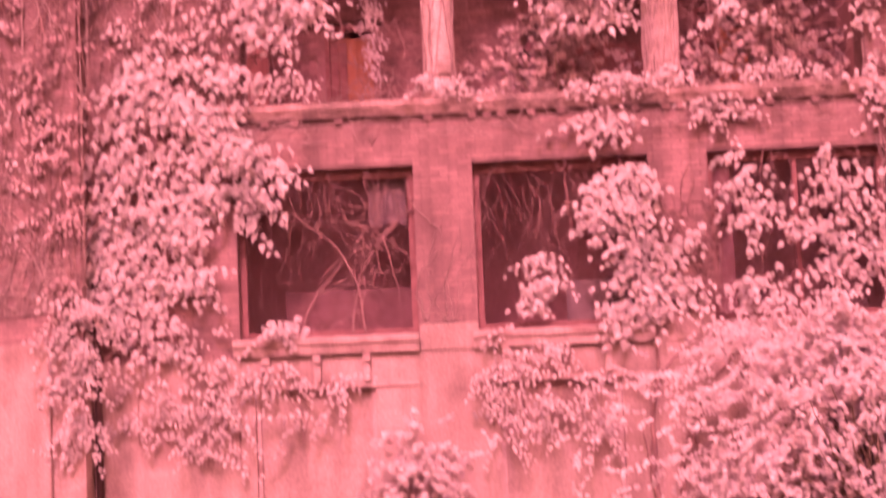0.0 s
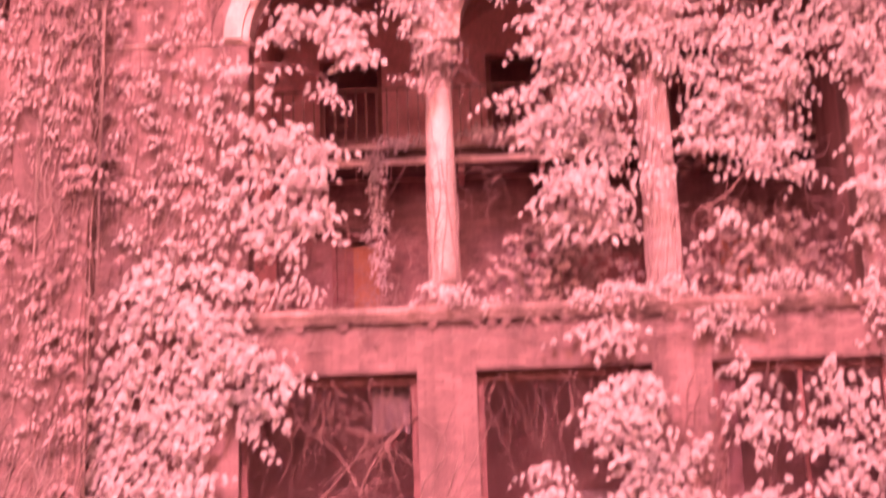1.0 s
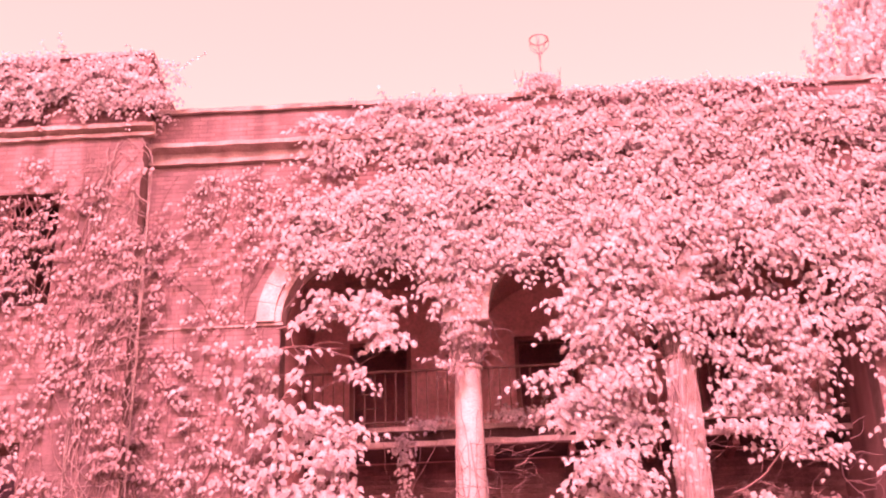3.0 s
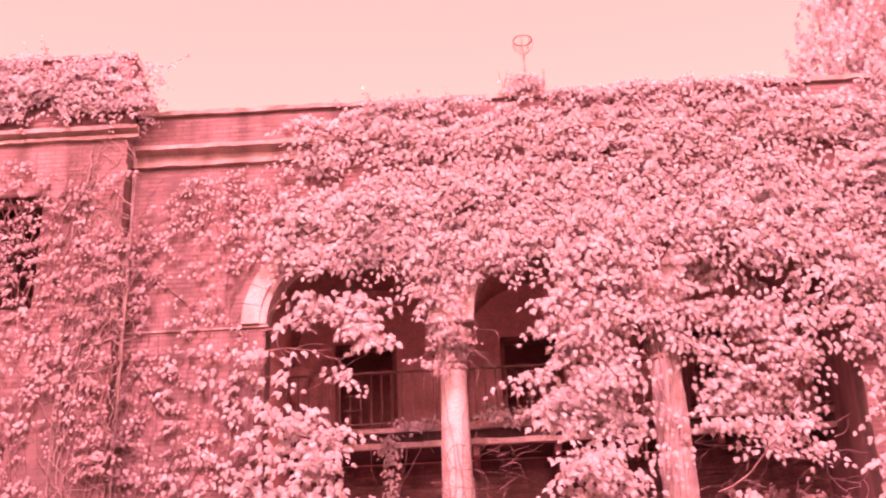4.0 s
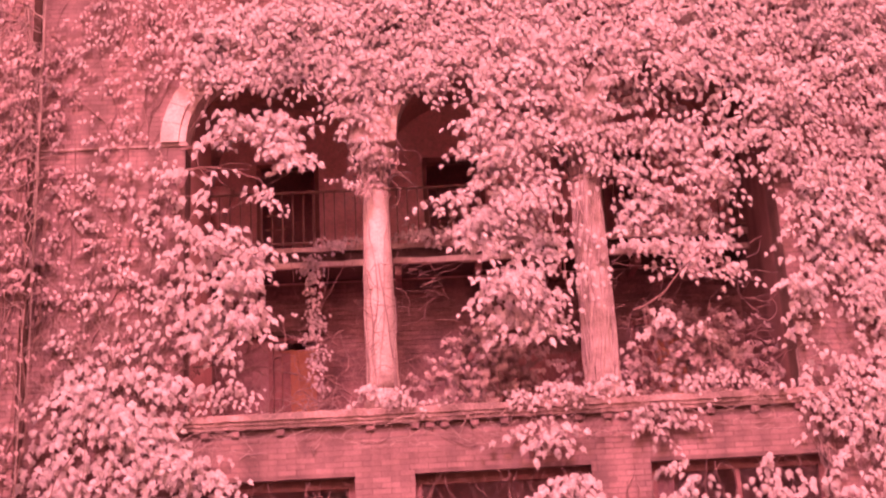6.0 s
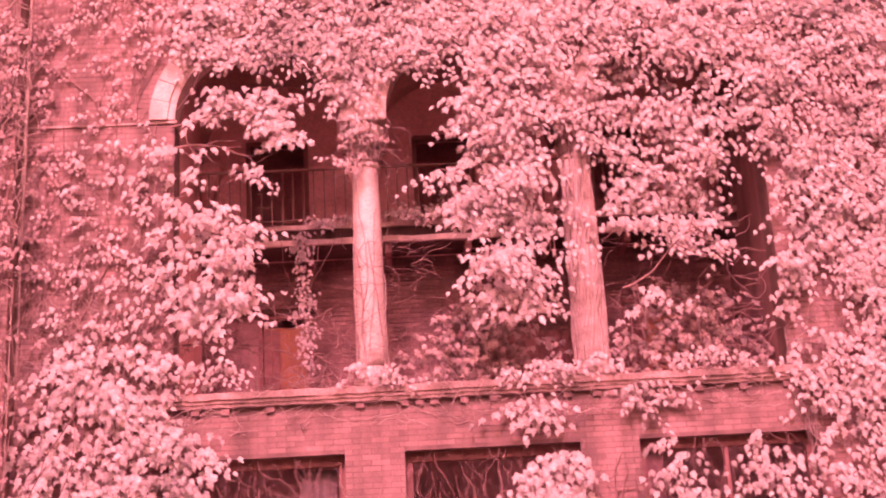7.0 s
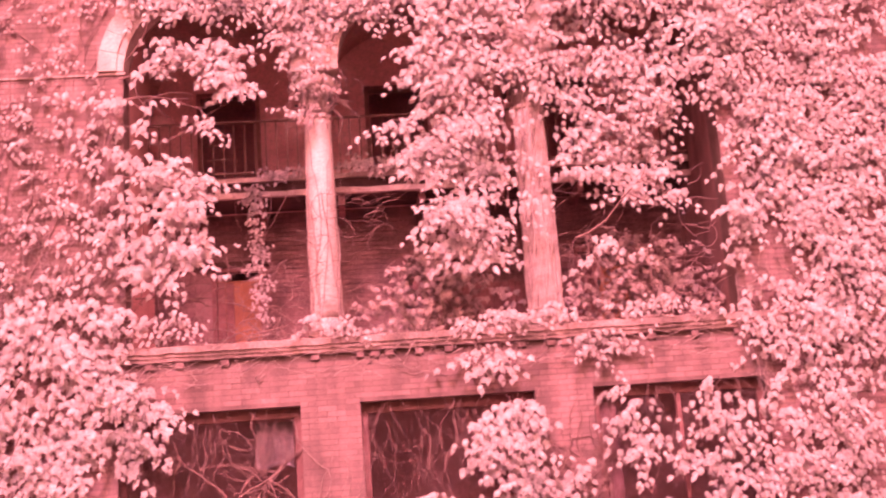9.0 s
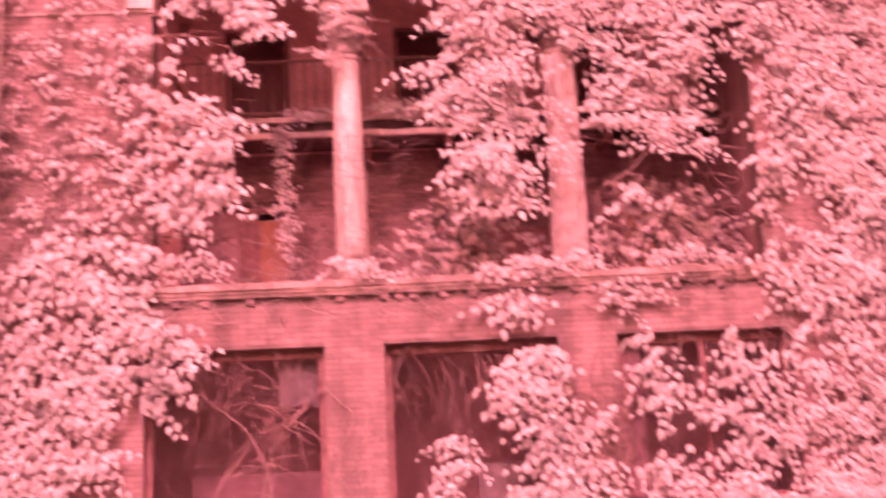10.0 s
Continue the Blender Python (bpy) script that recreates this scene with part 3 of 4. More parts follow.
prof = [(-0.06, TOP - 0.06), (-0.08, TOP), (THICK + 0.04, TOP + 0.02), (THICK + 0.04, TOP - 0.045), (0.3, TOP - 0.05)]
tagged(mesh_ob("coping", profile_bar(TOWER_X + 0.002, RIGHT, prof, 80, 0.02), MARBLE), "thin worn stone coping on the parapet", "coping", kind="structure")
prof = [(TOWER_Y - 0.14, 12.33), (TOWER_Y - 0.15, 12.39), (TOWER_Y + 0.008, 12.42), (TOWER_Y + 0.008, 12.20), (TOWER_Y - 0.06, 12.21), (TOWER_Y - 0.06, 12.27), (TOWER_Y - 0.02, 12.29)]
tagged(mesh_ob("cornice_tower", profile_bar(LEFT, TOWER_X + 0.16, prof, 50, 0.02), STONE), "pale cornice of the tower block", "cornice", kind="structure")
tagged(mesh_ob("cornice_return", boxed(TOWER_X + 0.002, TOWER_X + 0.14, TOWER_Y + 0.02, -0.30, 12.22, 12.40, 0.02), STONE), "cornice return at the tower corner", "cornice", kind="structure")
prof = [(TOWER_Y - 0.05, TOWER_TOP - 0.04), (TOWER_Y - 0.06, TOWER_TOP + 0.02), (TOWER_Y + THICK, TOWER_TOP + 0.03), (TOWER_Y + THICK, TOWER_TOP - 0.03)]
tagged(mesh_ob("coping_tower", profile_bar(LEFT, TOWER_X + 0.04, prof, 50, 0.02), STONE), "stone coping on the tower", "coping", kind="structure")
tagged(mesh_ob("string_course", boxed(TOWER_X + 0.002, LOG_L - 0.02, -0.025, 0.009, SPRING - 0.05, SPRING - 0.015, 0.006), STONE), "thin stone string course at the arch springing", "string course", kind="structure")

# archivolts of separate stones
ARCHIVOLT = 0.35
for ci, c in enumerate(ARCHES):
    root = thing("archivolt", c, 0, SPRING, "pale stone arch band of cut voussoirs partly under ivy", "arch", "loggia arches", "structure")
    n = 15
    for k in range(n):
        a0, a1 = math.pi * k / n + 0.0025, math.pi * (k + 1) / n - 0.0025
        bm = bmesh.new()
        # a stepped profile: outer band proud, inner fillet set back
        for r0, r1, y0 in ((ARCH_R + 0.09, ARCH_R + ARCHIVOLT, -0.075), (ARCH_R - 0.012, ARCH_R + 0.09, -0.04)):
            ring = []
            for a in (a0, (a0 + a1) / 2, a1):
                for r in (r0, r1):
                    for y in (y0, 0.36 if r0 < ARCH_R + 0.05 else 0.009):
                        x = c - r * math.cos(a)
                        lim_l = COLUMNS[ci - 1] + 0.002 if ci > 0 else -99
                        lim_r = COLUMNS[ci] - 0.002 if ci < 2 else 99
                        ring.append(bm.verts.new((min(max(x, lim_l), lim_r), y, SPRING + r * math.sin(a))))
            for s in (0, 4):
                i0 = [ring[s + q] for q in range(4)]
                i1 = [ring[s + 4 + q] for q in range(4)]
                for p, q in ((0, 1), (1, 3), (3, 2), (2, 0)):
                    try:
                        bm.faces.new((i0[p], i0[q], i1[q], i1[p]))
                    except ValueError:
                        pass
            for f in ((0, 1, 3, 2), (8, 9, 11, 10)):
                bm.faces.new([ring[i] for i in f])
        part("voussoir", bm, MARBLE, root)

# ---- columns ----
for x in COLUMNS:
    c = thing("column", x, 0.2, LEDGE + 0.03, "tall smooth pale stone column with a carved capital, vine stems on it", "column", "loggia columns")
    bm = bmesh.new()
    box(bm, x - 0.26, x + 0.26, -0.06, 0.46, LEDGE + 0.03, LEDGE + 0.10, 0.012)
    part("plinth", bm, STONE, c)
    bm = bmesh.new()
    lathe(bm, x, 0.2, [(0.235, LEDGE + 0.10), (0.245, LEDGE + 0.14), (0.235, LEDGE + 0.18), (0.222, LEDGE + 0.20), (0.23, LEDGE + 0.23), (0.215, LEDGE + 0.30)])
    part("base", bm, MARBLE, c, smooth=True)
    bm = bmesh.new()
    prof = []
    for k in range(25):
        t = k / 24
        prof.append((0.212 - 0.028 * t ** 1.6 + 0.003 * noise.noise((t * 9, x, 1)), LEDGE + 0.30 + t * (8.36 - LEDGE - 0.30)))
    lathe(bm, x, 0.2, prof, 36)
    part("shaft", bm, MARBLE, c, smooth=True)
    bm = bmesh.new()
    lathe(bm, x, 0.2, [(0.19, 8.36), (0.215, 8.38), (0.215, 8.41), (0.19, 8.43), (0.20, 8.60), (0.235, 8.82), (0.29, 8.98)])
    cap = part("capital", bm, MARBLE, c, smooth=True)
    for tier, (z, r, n) in enumerate(((8.44, 0.195, 8), (8.64, 0.21, 8))):
        for k in range(n):
            a = 2 * math.pi * (k + 0.5 * tier) / n
            bm = bmesh.new()
            rows = []
            for s in range(6):
                t = s / 5
                rr = r + 0.015 + 0.10 * t ** 2.5
                w = 0.075 * (1 - 0.6 * t ** 2)
                zz = z + 0.24 * t - 0.06 * max(0, t - 0.75) * 4
                rows.append([bm.verts.new((x + rr * math.cos(a) - u * w * math.sin(a), 0.2 + rr * math.sin(a) + u * w * math.cos(a), zz)) for u in (-1, 0, 1)])
            for p, q in zip(rows[:-1], rows[1:]):
                for u in (0, 1):
                    bm.faces.new((p[u], p[u + 1], q[u + 1], q[u]))
            bmesh.ops.solidify(bm, geom=bm.faces[:], thickness=0.02)
            part("carved_leaf", bm, MARBLE, cap, smooth=True)
    part("abacus", boxed(x - 0.33, x + 0.33, -0.10, 0.50, 9.03, SPRING - 0.001, 0.02), STONE, c)
    part("impost", boxed(x - 0.30, x + 0.30, 0.02, 0.44, SPRING, SPRING + 0.05), MARBLE, c)
# imposts at the piers
for x0, x1 in ((LOG_L - 0.38, LOG_L + 0.04), (LOG_R - 0.04, LOG_R + 0.38)):
    tagged(mesh_ob("impost", boxed(x0, x1, -0.03, 0.44, SPRING - 0.05, SPRING - 0.002, 0.006), STONE), "stone impost block below the arch", "impost", kind="structure")

# ---- ground-floor windows ----
for k, (a, b) in enumerate(WINDOWS):
    w = thing("window_%d" % (k + 1), (a + b) / 2, 0.2, SILL, "window with a dark wooden frame, veiled glass, bare vines across it", "window", kind="structure")
    y0, y1 = 0.16, 0.24
    part("frame_left", boxed(a, a + 0.09, y0, y1, SILL, HEAD, 0.008), WOOD, w)
    part("frame_right", boxed(b - 0.09, b, y0, y1, SILL, HEAD, 0.008), WOOD, w)
    part("frame_head", boxed(a + 0.09, b - 0.09, y0, y1, HEAD - 0.14, HEAD, 0.008), WOOD, w)
    part("frame_sill", boxed(a + 0.09, b - 0.09, y0, y1, SILL, SILL + 0.07, 0.008), WOOD, w)
    m = (a + b) / 2
    if k == 2:
        part("mullion", boxed(m - 0.03, m + 0.03, y0, y1, SILL + 0.07, HEAD - 0.14, 0.008), WOOD, w)
    for x0, x1 in ((a + 0.09, m - 0.03), (m + 0.03, b - 0.09)) if k == 2 else ((a + 0.09, b - 0.09),):
        pane = part("pane", boxed(x0 + 0.001, x1 - 0.001, 0.205, 0.209, SILL + 0.071, HEAD - 0.141), GLASS, w, "old window glass with a pale veil mixed in")
        pane.visible_shadow = False
    part("lower_board", boxed(a + 0.5 if k == 0 else a + 1.25, b - 0.09, 0.90, 0.93, SILL - 0.2, SILL + 0.64, 0.005), WOOD if k != 1 else PLASTER, w)
    if k == 2:
        sh = part("shutter", boxed(a + 0.09, a + 0.34, y1 + 0.01, y1 + 0.05, SILL + 0.07, HEAD - 0.16, 0.006), WOOD, w, "reddish-brown wooden shutter standing ajar")
        for z in (SILL + 0.6, SILL + 1.3):
            part("shutter_rail", boxed(a + 0.10, a + 0.33, y1 - 0.012, y1 + 0.009, z, z + 0.09, 0.004), WOOD, sh)
    tagged(mesh_ob("window_sill", profile_bar(a - 0.08, b + 0.0 if k == 0 else b - 0.02, [(-0.16, SILL - 0.10), (-0.17, SILL - 0.02), (0.16, SILL + 0.002), (0.16, SILL - 0.13), (0.0, SILL - 0.13), (-0.10, SILL - 0.24), (-0.13, SILL - 0.13)], 24, 0.01), STONE), "worn pale stone sill below a window", "sill", "window sills", "structure")
# brackets below the sills
for a, b in WINDOWS:
    for x in (a + 0.35, a + 1.03, a + 1.69):
        bm = bmesh.new()
        box(bm, x - 0.045, x + 0.045, -0.10, -0.031, SILL - 0.62, SILL - 0.25, 0.01)
        box(bm, x - 0.055, x + 0.055, -0.13, -0.031, SILL - 0.36, SILL - 0.251, 0.01)
        tagged(mesh_ob("sill_bracket", bm, STONE), "small worn stone bracket below a window sill", "bracket", "sill brackets", "structure")
    tagged(mesh_ob("trim", boxed(a + 0.02, b - 0.02, -0.055, -0.031, SILL - 0.70, SILL - 0.64, 0.008), STONE), "thin stone band below a window", "trim", kind="structure")
# tower windows
for (a, b, z0, z1) in ((-8.0, -6.33, 9.45, 11.3), (-8.0, -6.5, 5.0, 7.4), (-8.2, -6.6, 2.15, 4.3)):
    w = thing("window_tower", (a + b) / 2, TOWER_Y + 0.2, z0, "dark tower window with a wooden frame and hanging vines", "window", kind="structure")
    for x0, x1 in ((a, a + 0.08), (b - 0.08, b), ((a + b) / 2 - 0.04, (a + b) / 2 + 0.04)):
        part("frame_upright", boxed(x0, x1, TOWER_Y + 0.2, TOWER_Y + 0.28, z0, z1, 0.008), WOOD, w)
    part("frame_head", boxed(a + 0.08, b - 0.08, TOWER_Y + 0.2, TOWER_Y + 0.28, z1 - 0.1, z1, 0.008), WOOD, w)
tagged(mesh_ob("wall_tower_room", boxed(LEFT + 0.3, TOWER_X - THICK, 2.6, 2.8, GROUND, 12.3), DARKWALL), "dark wall inside the tower", "wall", kind="structure")

# curtain rag at the first window
bm = bmesh.new()
rows = []
for i in range(13):
    x = -1.36 + i * 0.042
    rows.append([bm.verts.new((x, 0.31 + 0.02 * math.sin(i * 1.9), HEAD - 0.16 - j * 0.12 * (1 + 0.06 * math.sin(i * 0.6)))) for j in range(6)])
for p, q in zip(rows[:-1], rows[1:]):
    for j in range(5):
        bm.faces.new((p[j], q[j], q[j + 1], p[j + 1]))
bmesh.ops.solidify(bm, geom=bm.faces[:], thickness=0.004)
tagged(mesh_ob("curtain", bm, CLOTH, smooth=True), "pale torn curtain rag hanging inside the window", "curtain")

# ---- finial on the parapet ----
f = thing("roof_finial", 1.05, 0.2, TOP, "small pedestal with a thin rod and an open cup on top", "finial")
part("pedestal", boxed(0.75, 1.35, 0.0, 0.42, TOP + 0.02, TOP + 0.30, 0.03), STONE, f)
part("pedestal_cap", boxed(0.85, 1.25, 0.05, 0.37, TOP + 0.30, TOP + 0.46, 0.04), STONE, f)
bm = bmesh.new()
lathe(bm, 1.05, 0.2, [(0.018, TOP + 0.46), (0.012, TOP + 0.70), (0.02, TOP + 0.86), (0.035, TOP + 0.90)], 10)
part("rod", bm, PALE_STEM, f, smooth=True)
for k in range(7):
    a = 2 * math.pi * k / 7
    t = Tubes(5)
    t.add([Vector((1.05 + r * math.cos(a), 0.2 + r * math.sin(a), TOP + z)) for r, z in ((0.02, 0.90), (0.09, 0.95), (0.145, 1.03), (0.165, 1.11), (0.15, 1.17))], 0.006, 0.006)
    t.build("rib", PALE_STEM, f)
t = Tubes(5)
t.add([Vector((1.05 + 0.15 * math.cos(0.3 * k), 0.2 + 0.15 * math.sin(0.3 * k), TOP + 1.17)) for k in range(22)], 0.012, 0.012)
t.build("hoop", PALE_STEM, f)
part("spike", boxed(1.042, 1.058, 0.192, 0.208, TOP + 0.9, TOP + 1.28), PALE_STEM, f)

# ---- plants ----
def off_arch(x, z):
    """Keeps the dark middles of the arches mostly free."""
    for c in ARCHES[:2]:
        if (x - c) ** 2 + (z - SPRING) ** 2 < (ARCH_R - 0.05) ** 2 and z > SPRING - 0.05:
            return False
    return True


def off_column(x, z):
    """Leaves the second column bare below its capital."""
    return not (2.3 < x < 3.05 and z < 8.9)


PALE = "pale sunlit ivy "
ivy(PALE + "over the tower top", [(-6.5, 13.2, 2.0, 0.65, 1), (-8.5, 13.2, 1.6, 0.7, 1), (-5.42, 13.2, 0.22, 0.6, 1.5)], 760, TOWER_Y, 0.14, 0.09, -0.2)
ivy(PALE + "on the flank of the tower top", [(-5.1, 13.2, 0.05, 0.5, 1)], 45, 0.2, 0.5, 0.09, -0.6, stems=0)
ivy("sparse pale ivy on the tower wall", [(-6.3, 9.5, 1.4, 3.0, 1), (-6.4, 6.0, 1.3, 2.2, 1.8)], 240, TOWER_Y, 0.10, 0.095, -9, stems=5, long=0.22, mat=LEAF_RED)
ivy(PALE + "along the parapet and cornice", [(3.0, 12.3, 5.2, 0.7, 1), (7.5, 12.2, 3.0, 0.8, 1), (-1.2, 12.5, 1.8, 0.35, 0.5), (-1.6, 12.0, 1.3, 0.5, 0.6)], 1550, 0.0, 0.11, 0.105, -0.25, tier=True)
ivy(PALE + "spilling over the parapet coping", [(3.6, 12.8, 3.6, 0.12, 1), (8.0, 12.8, 2.2, 0.14, 1), (-0.6, 12.72, 1.3, 0.14, 0.6)], 560, -0.04, 0.16, 0.085, -9, stems=2, long=0.25)
ivy(PALE + "over the wall above the arches", [(2.2, 11.1, 4.2, 0.9, 1), (-1.2, 10.95, 1.9, 0.8, 1.0), (6.5, 11.0, 2.4, 0.9, 1), (1.0, 10.4, 2.2, 0.5, 1)], 1850, 0.0, 0.14, 0.115, -0.3, keep=off_arch, tier=True)
ivy("pale ivy heaped round the finial pedestal", [(1.0, 13.1, 0.5, 0.25, 1)], 45, 0.0, 0.12, 0.085, -0.4, long=0.25)
ivy("sparse pale ivy beside the first arch", [(-3.6, 11.0, 1.4, 0.9, 1), (-4.2, 9.9, 1.0, 1.2, 0.5), (-2.6, 10.9, 0.8, 0.6, 1.5)], 110, 0.0, 0.1, 0.085, -9, long=0.2)
ivy(PALE + "hanging in a fringe from the first arch", [(-2.65, 10.25, 0.35, 0.3, 0.9), (-1.6, 10.25, 1.0, 0.25, 1), (-0.45, 9.95, 0.42, 0.36, 1.2), (-0.58, 9.58, 0.2, 0.26, 1.2), (0.35, 10.05, 0.5, 0.32, 1)], 262, 0.0, 0.2, 0.11, -0.4, singles=220)
ivy(PALE + "on a branch reaching into the first arch", [(-2.3, 9.35, 0.42, 0.3, 1), (-1.75, 9.4, 0.5, 0.28, 1.1), (-1.5, 8.95, 0.32, 0.28, 1), (-1.15, 9.38, 0.16, 0.12, 0.8), (-1.78, 8.3, 0.07, 0.2, 1)], 105, 0.1, 0.3, 0.135, -0.4, long=0.36, singles=180)
ivy("thin pale ivy on the brick pier of the loggia", [(-3.9, 8.5, 1.1, 0.5, 1.2), (-3.9, 6.7, 1.2, 1.2, 0.5), (-3.4, 7.6, 0.5, 1.0, 0.5)], 62, 0.0, 0.12, 0.105, 0.0, stems=22, long=0.24)
ivy(PALE + "bushing out at the pier edge", [(-2.75, 8.5, 0.25, 0.4, 0.5), (-2.5, 7.6, 0.4, 0.38, 1.0), (-2.15, 7.25, 0.42, 0.32, 1.0), (-2.2, 6.65, 0.48, 0.45, 1.0), (-2.6, 6.5, 0.3, 0.6, 0.8), (-2.98, 7.4, 0.13, 1.5, 0.9)], 145, 0.0, 0.4, 0.145, -0.05, singles=260)
ivy("withered ivy clinging round a carved capital", [(-0.32, 8.85, 0.3, 0.3, 1), (-0.3, 8.4, 0.2, 0.3, 0.6), (-0.62, 8.5, 0.1, 0.5, 0.6)], 10, -0.05, 0.12, 0.075, -9, mat=LEAF_RED, long=0.3)
ivy("sparse pale ivy round a carved capital", [(-0.32, 8.9, 0.4, 0.38, 1), (-0.62, 8.5, 0.18, 0.4, 0.6)], 30, -0.05, 0.15, 0.085, -9, long=0.25, singles=60)
ivy(PALE + "in a heavy cascade over the second arch", [(1.6, 9.9, 0.7, 0.8, 1), (1.6, 8.7, 0.68, 0.9, 1.2), (1.55, 7.5, 0.68, 0.8, 1.2), (2.1, 10.1, 0.8, 0.7, 1.2), (1.55, 6.6, 0.62, 0.5, 1.1), (1.55, 6.15, 0.4, 0.28, 0.9), (0.85, 8.0, 0.28, 0.45, 0.8)], 480, 0.0, 0.5, 0.128, -0.25, singles=290, keep=off_column)
ivy(PALE + "round the second column", [(2.5, 9.4, 0.5, 0.6, 1), (2.72, 8.85, 0.4, 0.4, 1.2), (2.35, 7.6, 0.12, 1.2, 0.5)], 66, -0.05, 0.2, 0.10, -0.15)
ivy("loose pale ivy straggling across the third arch", [(3.5, 9.3, 0.8, 0.8, 1), (3.4, 8.2, 0.6, 1.1, 1), (4.4, 8.7, 0.9, 0.9, 1.1), (4.2, 7.4, 1.0, 0.8, 0.9), (4.0, 6.1, 1.1, 0.6, 0.12)], 230, 0.22, 0.42, 0.12, 0.14, singles=270, keep=off_column)
ivy(PALE + "draped over the third arch", [(3.15, 10.2, 0.4, 0.5, 1), (4.1, 10.6, 1.0, 0.35, 1), (4.3, 10.0, 0.8, 0.4, 1.6), (5.2, 9.9, 0.5, 0.8, 1.1), (5.55, 9.0, 0.35, 0.9, 1), (4.7, 8.8, 0.6, 0.6, 0.4)], 275, -0.05, 0.26, 0.12, -0.15)
ivy("single pale ivy leaves scattered over the brick pier", [(-4.0, 10.6, 1.1, 1.2, 0.8), (-4.0, 8.3, 1.1, 1.4, 1), (-3.9, 6.4, 1.1, 1.2, 1.2)], 120, 0.0, 0.06, 0.095, -9, stems=0, long=0.11)
ivy("single pale ivy leaves scattered over the tower", [(-6.6, 10.8, 1.5, 1.6, 0.8), (-6.5, 8.0, 1.4, 2.0, 1), (-6.4, 4.5, 1.2, 1.8, 0.8)], 150, TOWER_Y, 0.06, 0.085, -9, stems=0, long=0.11)
ivy("muted reddish creeper spread thinly over the tower brick", [(-6.6, 10.6, 1.7, 1.7, 1), (-6.5, 8.0, 1.5, 2.2, 1), (-6.4, 4.5, 1.3, 2.2, 1), (-5.4, 9.0, 0.35, 3.2, 1.6)], 390, TOWER_Y, 0.03, 0.06, 0.0, mat=LEAF_RED, stems=50, long=0.16)
ivy("muted reddish creeper spread thinly over the pier brick", [(-4.0, 10.6, 1.2, 1.5, 1), (-4.0, 8.3, 1.2, 1.6, 1.2), (-3.9, 6.4, 1.2, 1.3, 1.2), (-3.0, 11.3, 1.6, 0.6, 1)], 290, 0.0, 0.03, 0.06, 0.0, mat=LEAF_RED, stems=30, long=0.16, keep=off_arch)
ivy(PALE + "thick on the wall beside the third arch", [(6.6, 9.7, 1.1, 1.3, 1), (6.4, 7.4, 0.8, 1.2, 0.8), (7.6, 10.2, 1.0, 0.8, 0.8), (7.2, 8.2, 1.4, 0.9, 1.3), (8.4, 5.0, 1.0, 1.2, 0.7)], 520, 0.0, 0.14, 0.10, -0.35)
ivy(PALE + "dense beyond the third arch", [(6.6, 9.2, 1.7, 1.6, 1), (7.0, 7.0, 1.7, 1.5, 1), (6.6, 5.2, 1.6, 1.4, 1.3), (5.7, 8.0, 0.5, 2.0, 0.5), (8.4, 9.0, 1.1, 2.0, 0.8)], 700, 0.0, 0.18, 0.125, 0.03, singles=200)
ivy(PALE + "in a thick mat below the loggia", [(-4.2, 4.6, 1.2, 1.2, 1), (-4.4, 3.0, 1.1, 1.3, 1), (-3.0, 4.2, 0.55, 0.95, 1.5), (-4.0, 5.5, 1.1, 0.55, 0.5)], 400, 0.0, 0.14, 0.15, 0.04, singles=290)
ivy("thin pale ivy over the plaster base", [(-3.8, 1.3, 1.2, 1.0, 1), (-2.5, 1.2, 1.0, 0.8, 0.6)], 115, -0.03, 0.1, 0.085, 0.02, long=0.5)
ivy("small clump of pale ivy on a window sill", [(-2.45, 2.22, 0.42, 0.2, 1)], 18, -0.05, 0.15, 0.11, -0.5, long=0.3, singles=60)
ivy(PALE + "hanging between second and third window", [(2.05, 3.75, 0.48, 0.65, 1.2), (2.3, 2.7, 0.45, 0.75, 1), (1.85, 4.75, 0.6, 0.25, 0.6)], 190, -0.02, 0.18, 0.14, -0.25, singles=250)
ivy("pale ivy in the lower half of a window", [(0.92, 2.7, 0.34, 0.42, 1)], 36, 0.05, 0.12, 0.11, -0.2, long=0.35, singles=110)
ivy("thin pale ivy below the second window", [(0.6, 1.3, 0.6, 0.9, 1), (1.6, 1.2, 0.6, 0.9, 0.6)], 90, -0.03, 0.1, 0.08, 0.0, long=0.5)
ivy(PALE + "across the third window", [(3.75, 3.6, 0.25, 0.8, 1), (4.9, 3.4, 0.6, 1.1, 1.2), (3.9, 2.5, 0.5, 0.4, 1)], 104, -0.02, 0.2, 0.13, -0.2, singles=220)
ivy(PALE + "beside the third window", [(6.2, 3.0, 0.9, 1.6, 1), (3.4, 4.9, 0.4, 0.3, 0.6)], 215, 0.0, 0.18, 0.105, 0.03)
ivy("low pale ivy creeping along the loggia ledge", [(1.9, 5.3, 0.8, 0.16, 1), (2.75, 5.35, 0.3, 0.2, 2), (-2.6, 5.45, 0.5, 0.25, 1), (4.3, 5.35, 1.1, 0.2, 0.6), (0.0, 5.32, 0.7, 0.12, 0.7), (-0.3, 5.38, 0.45, 0.16, 1.0)], 135, 0.0, 0.2, 0.09, -0.3, long=0.25, singles=120)
ivy("narrow strand of pale ivy hanging from the gallery", [(-1.33, 7.35, 0.06, 0.75, 1), (-1.3, 6.3, 0.05, 0.7, 0.7)], 88, SLAB_EDGE - 0.03, 0.06, 0.08, -9, long=0.2, singles=100)
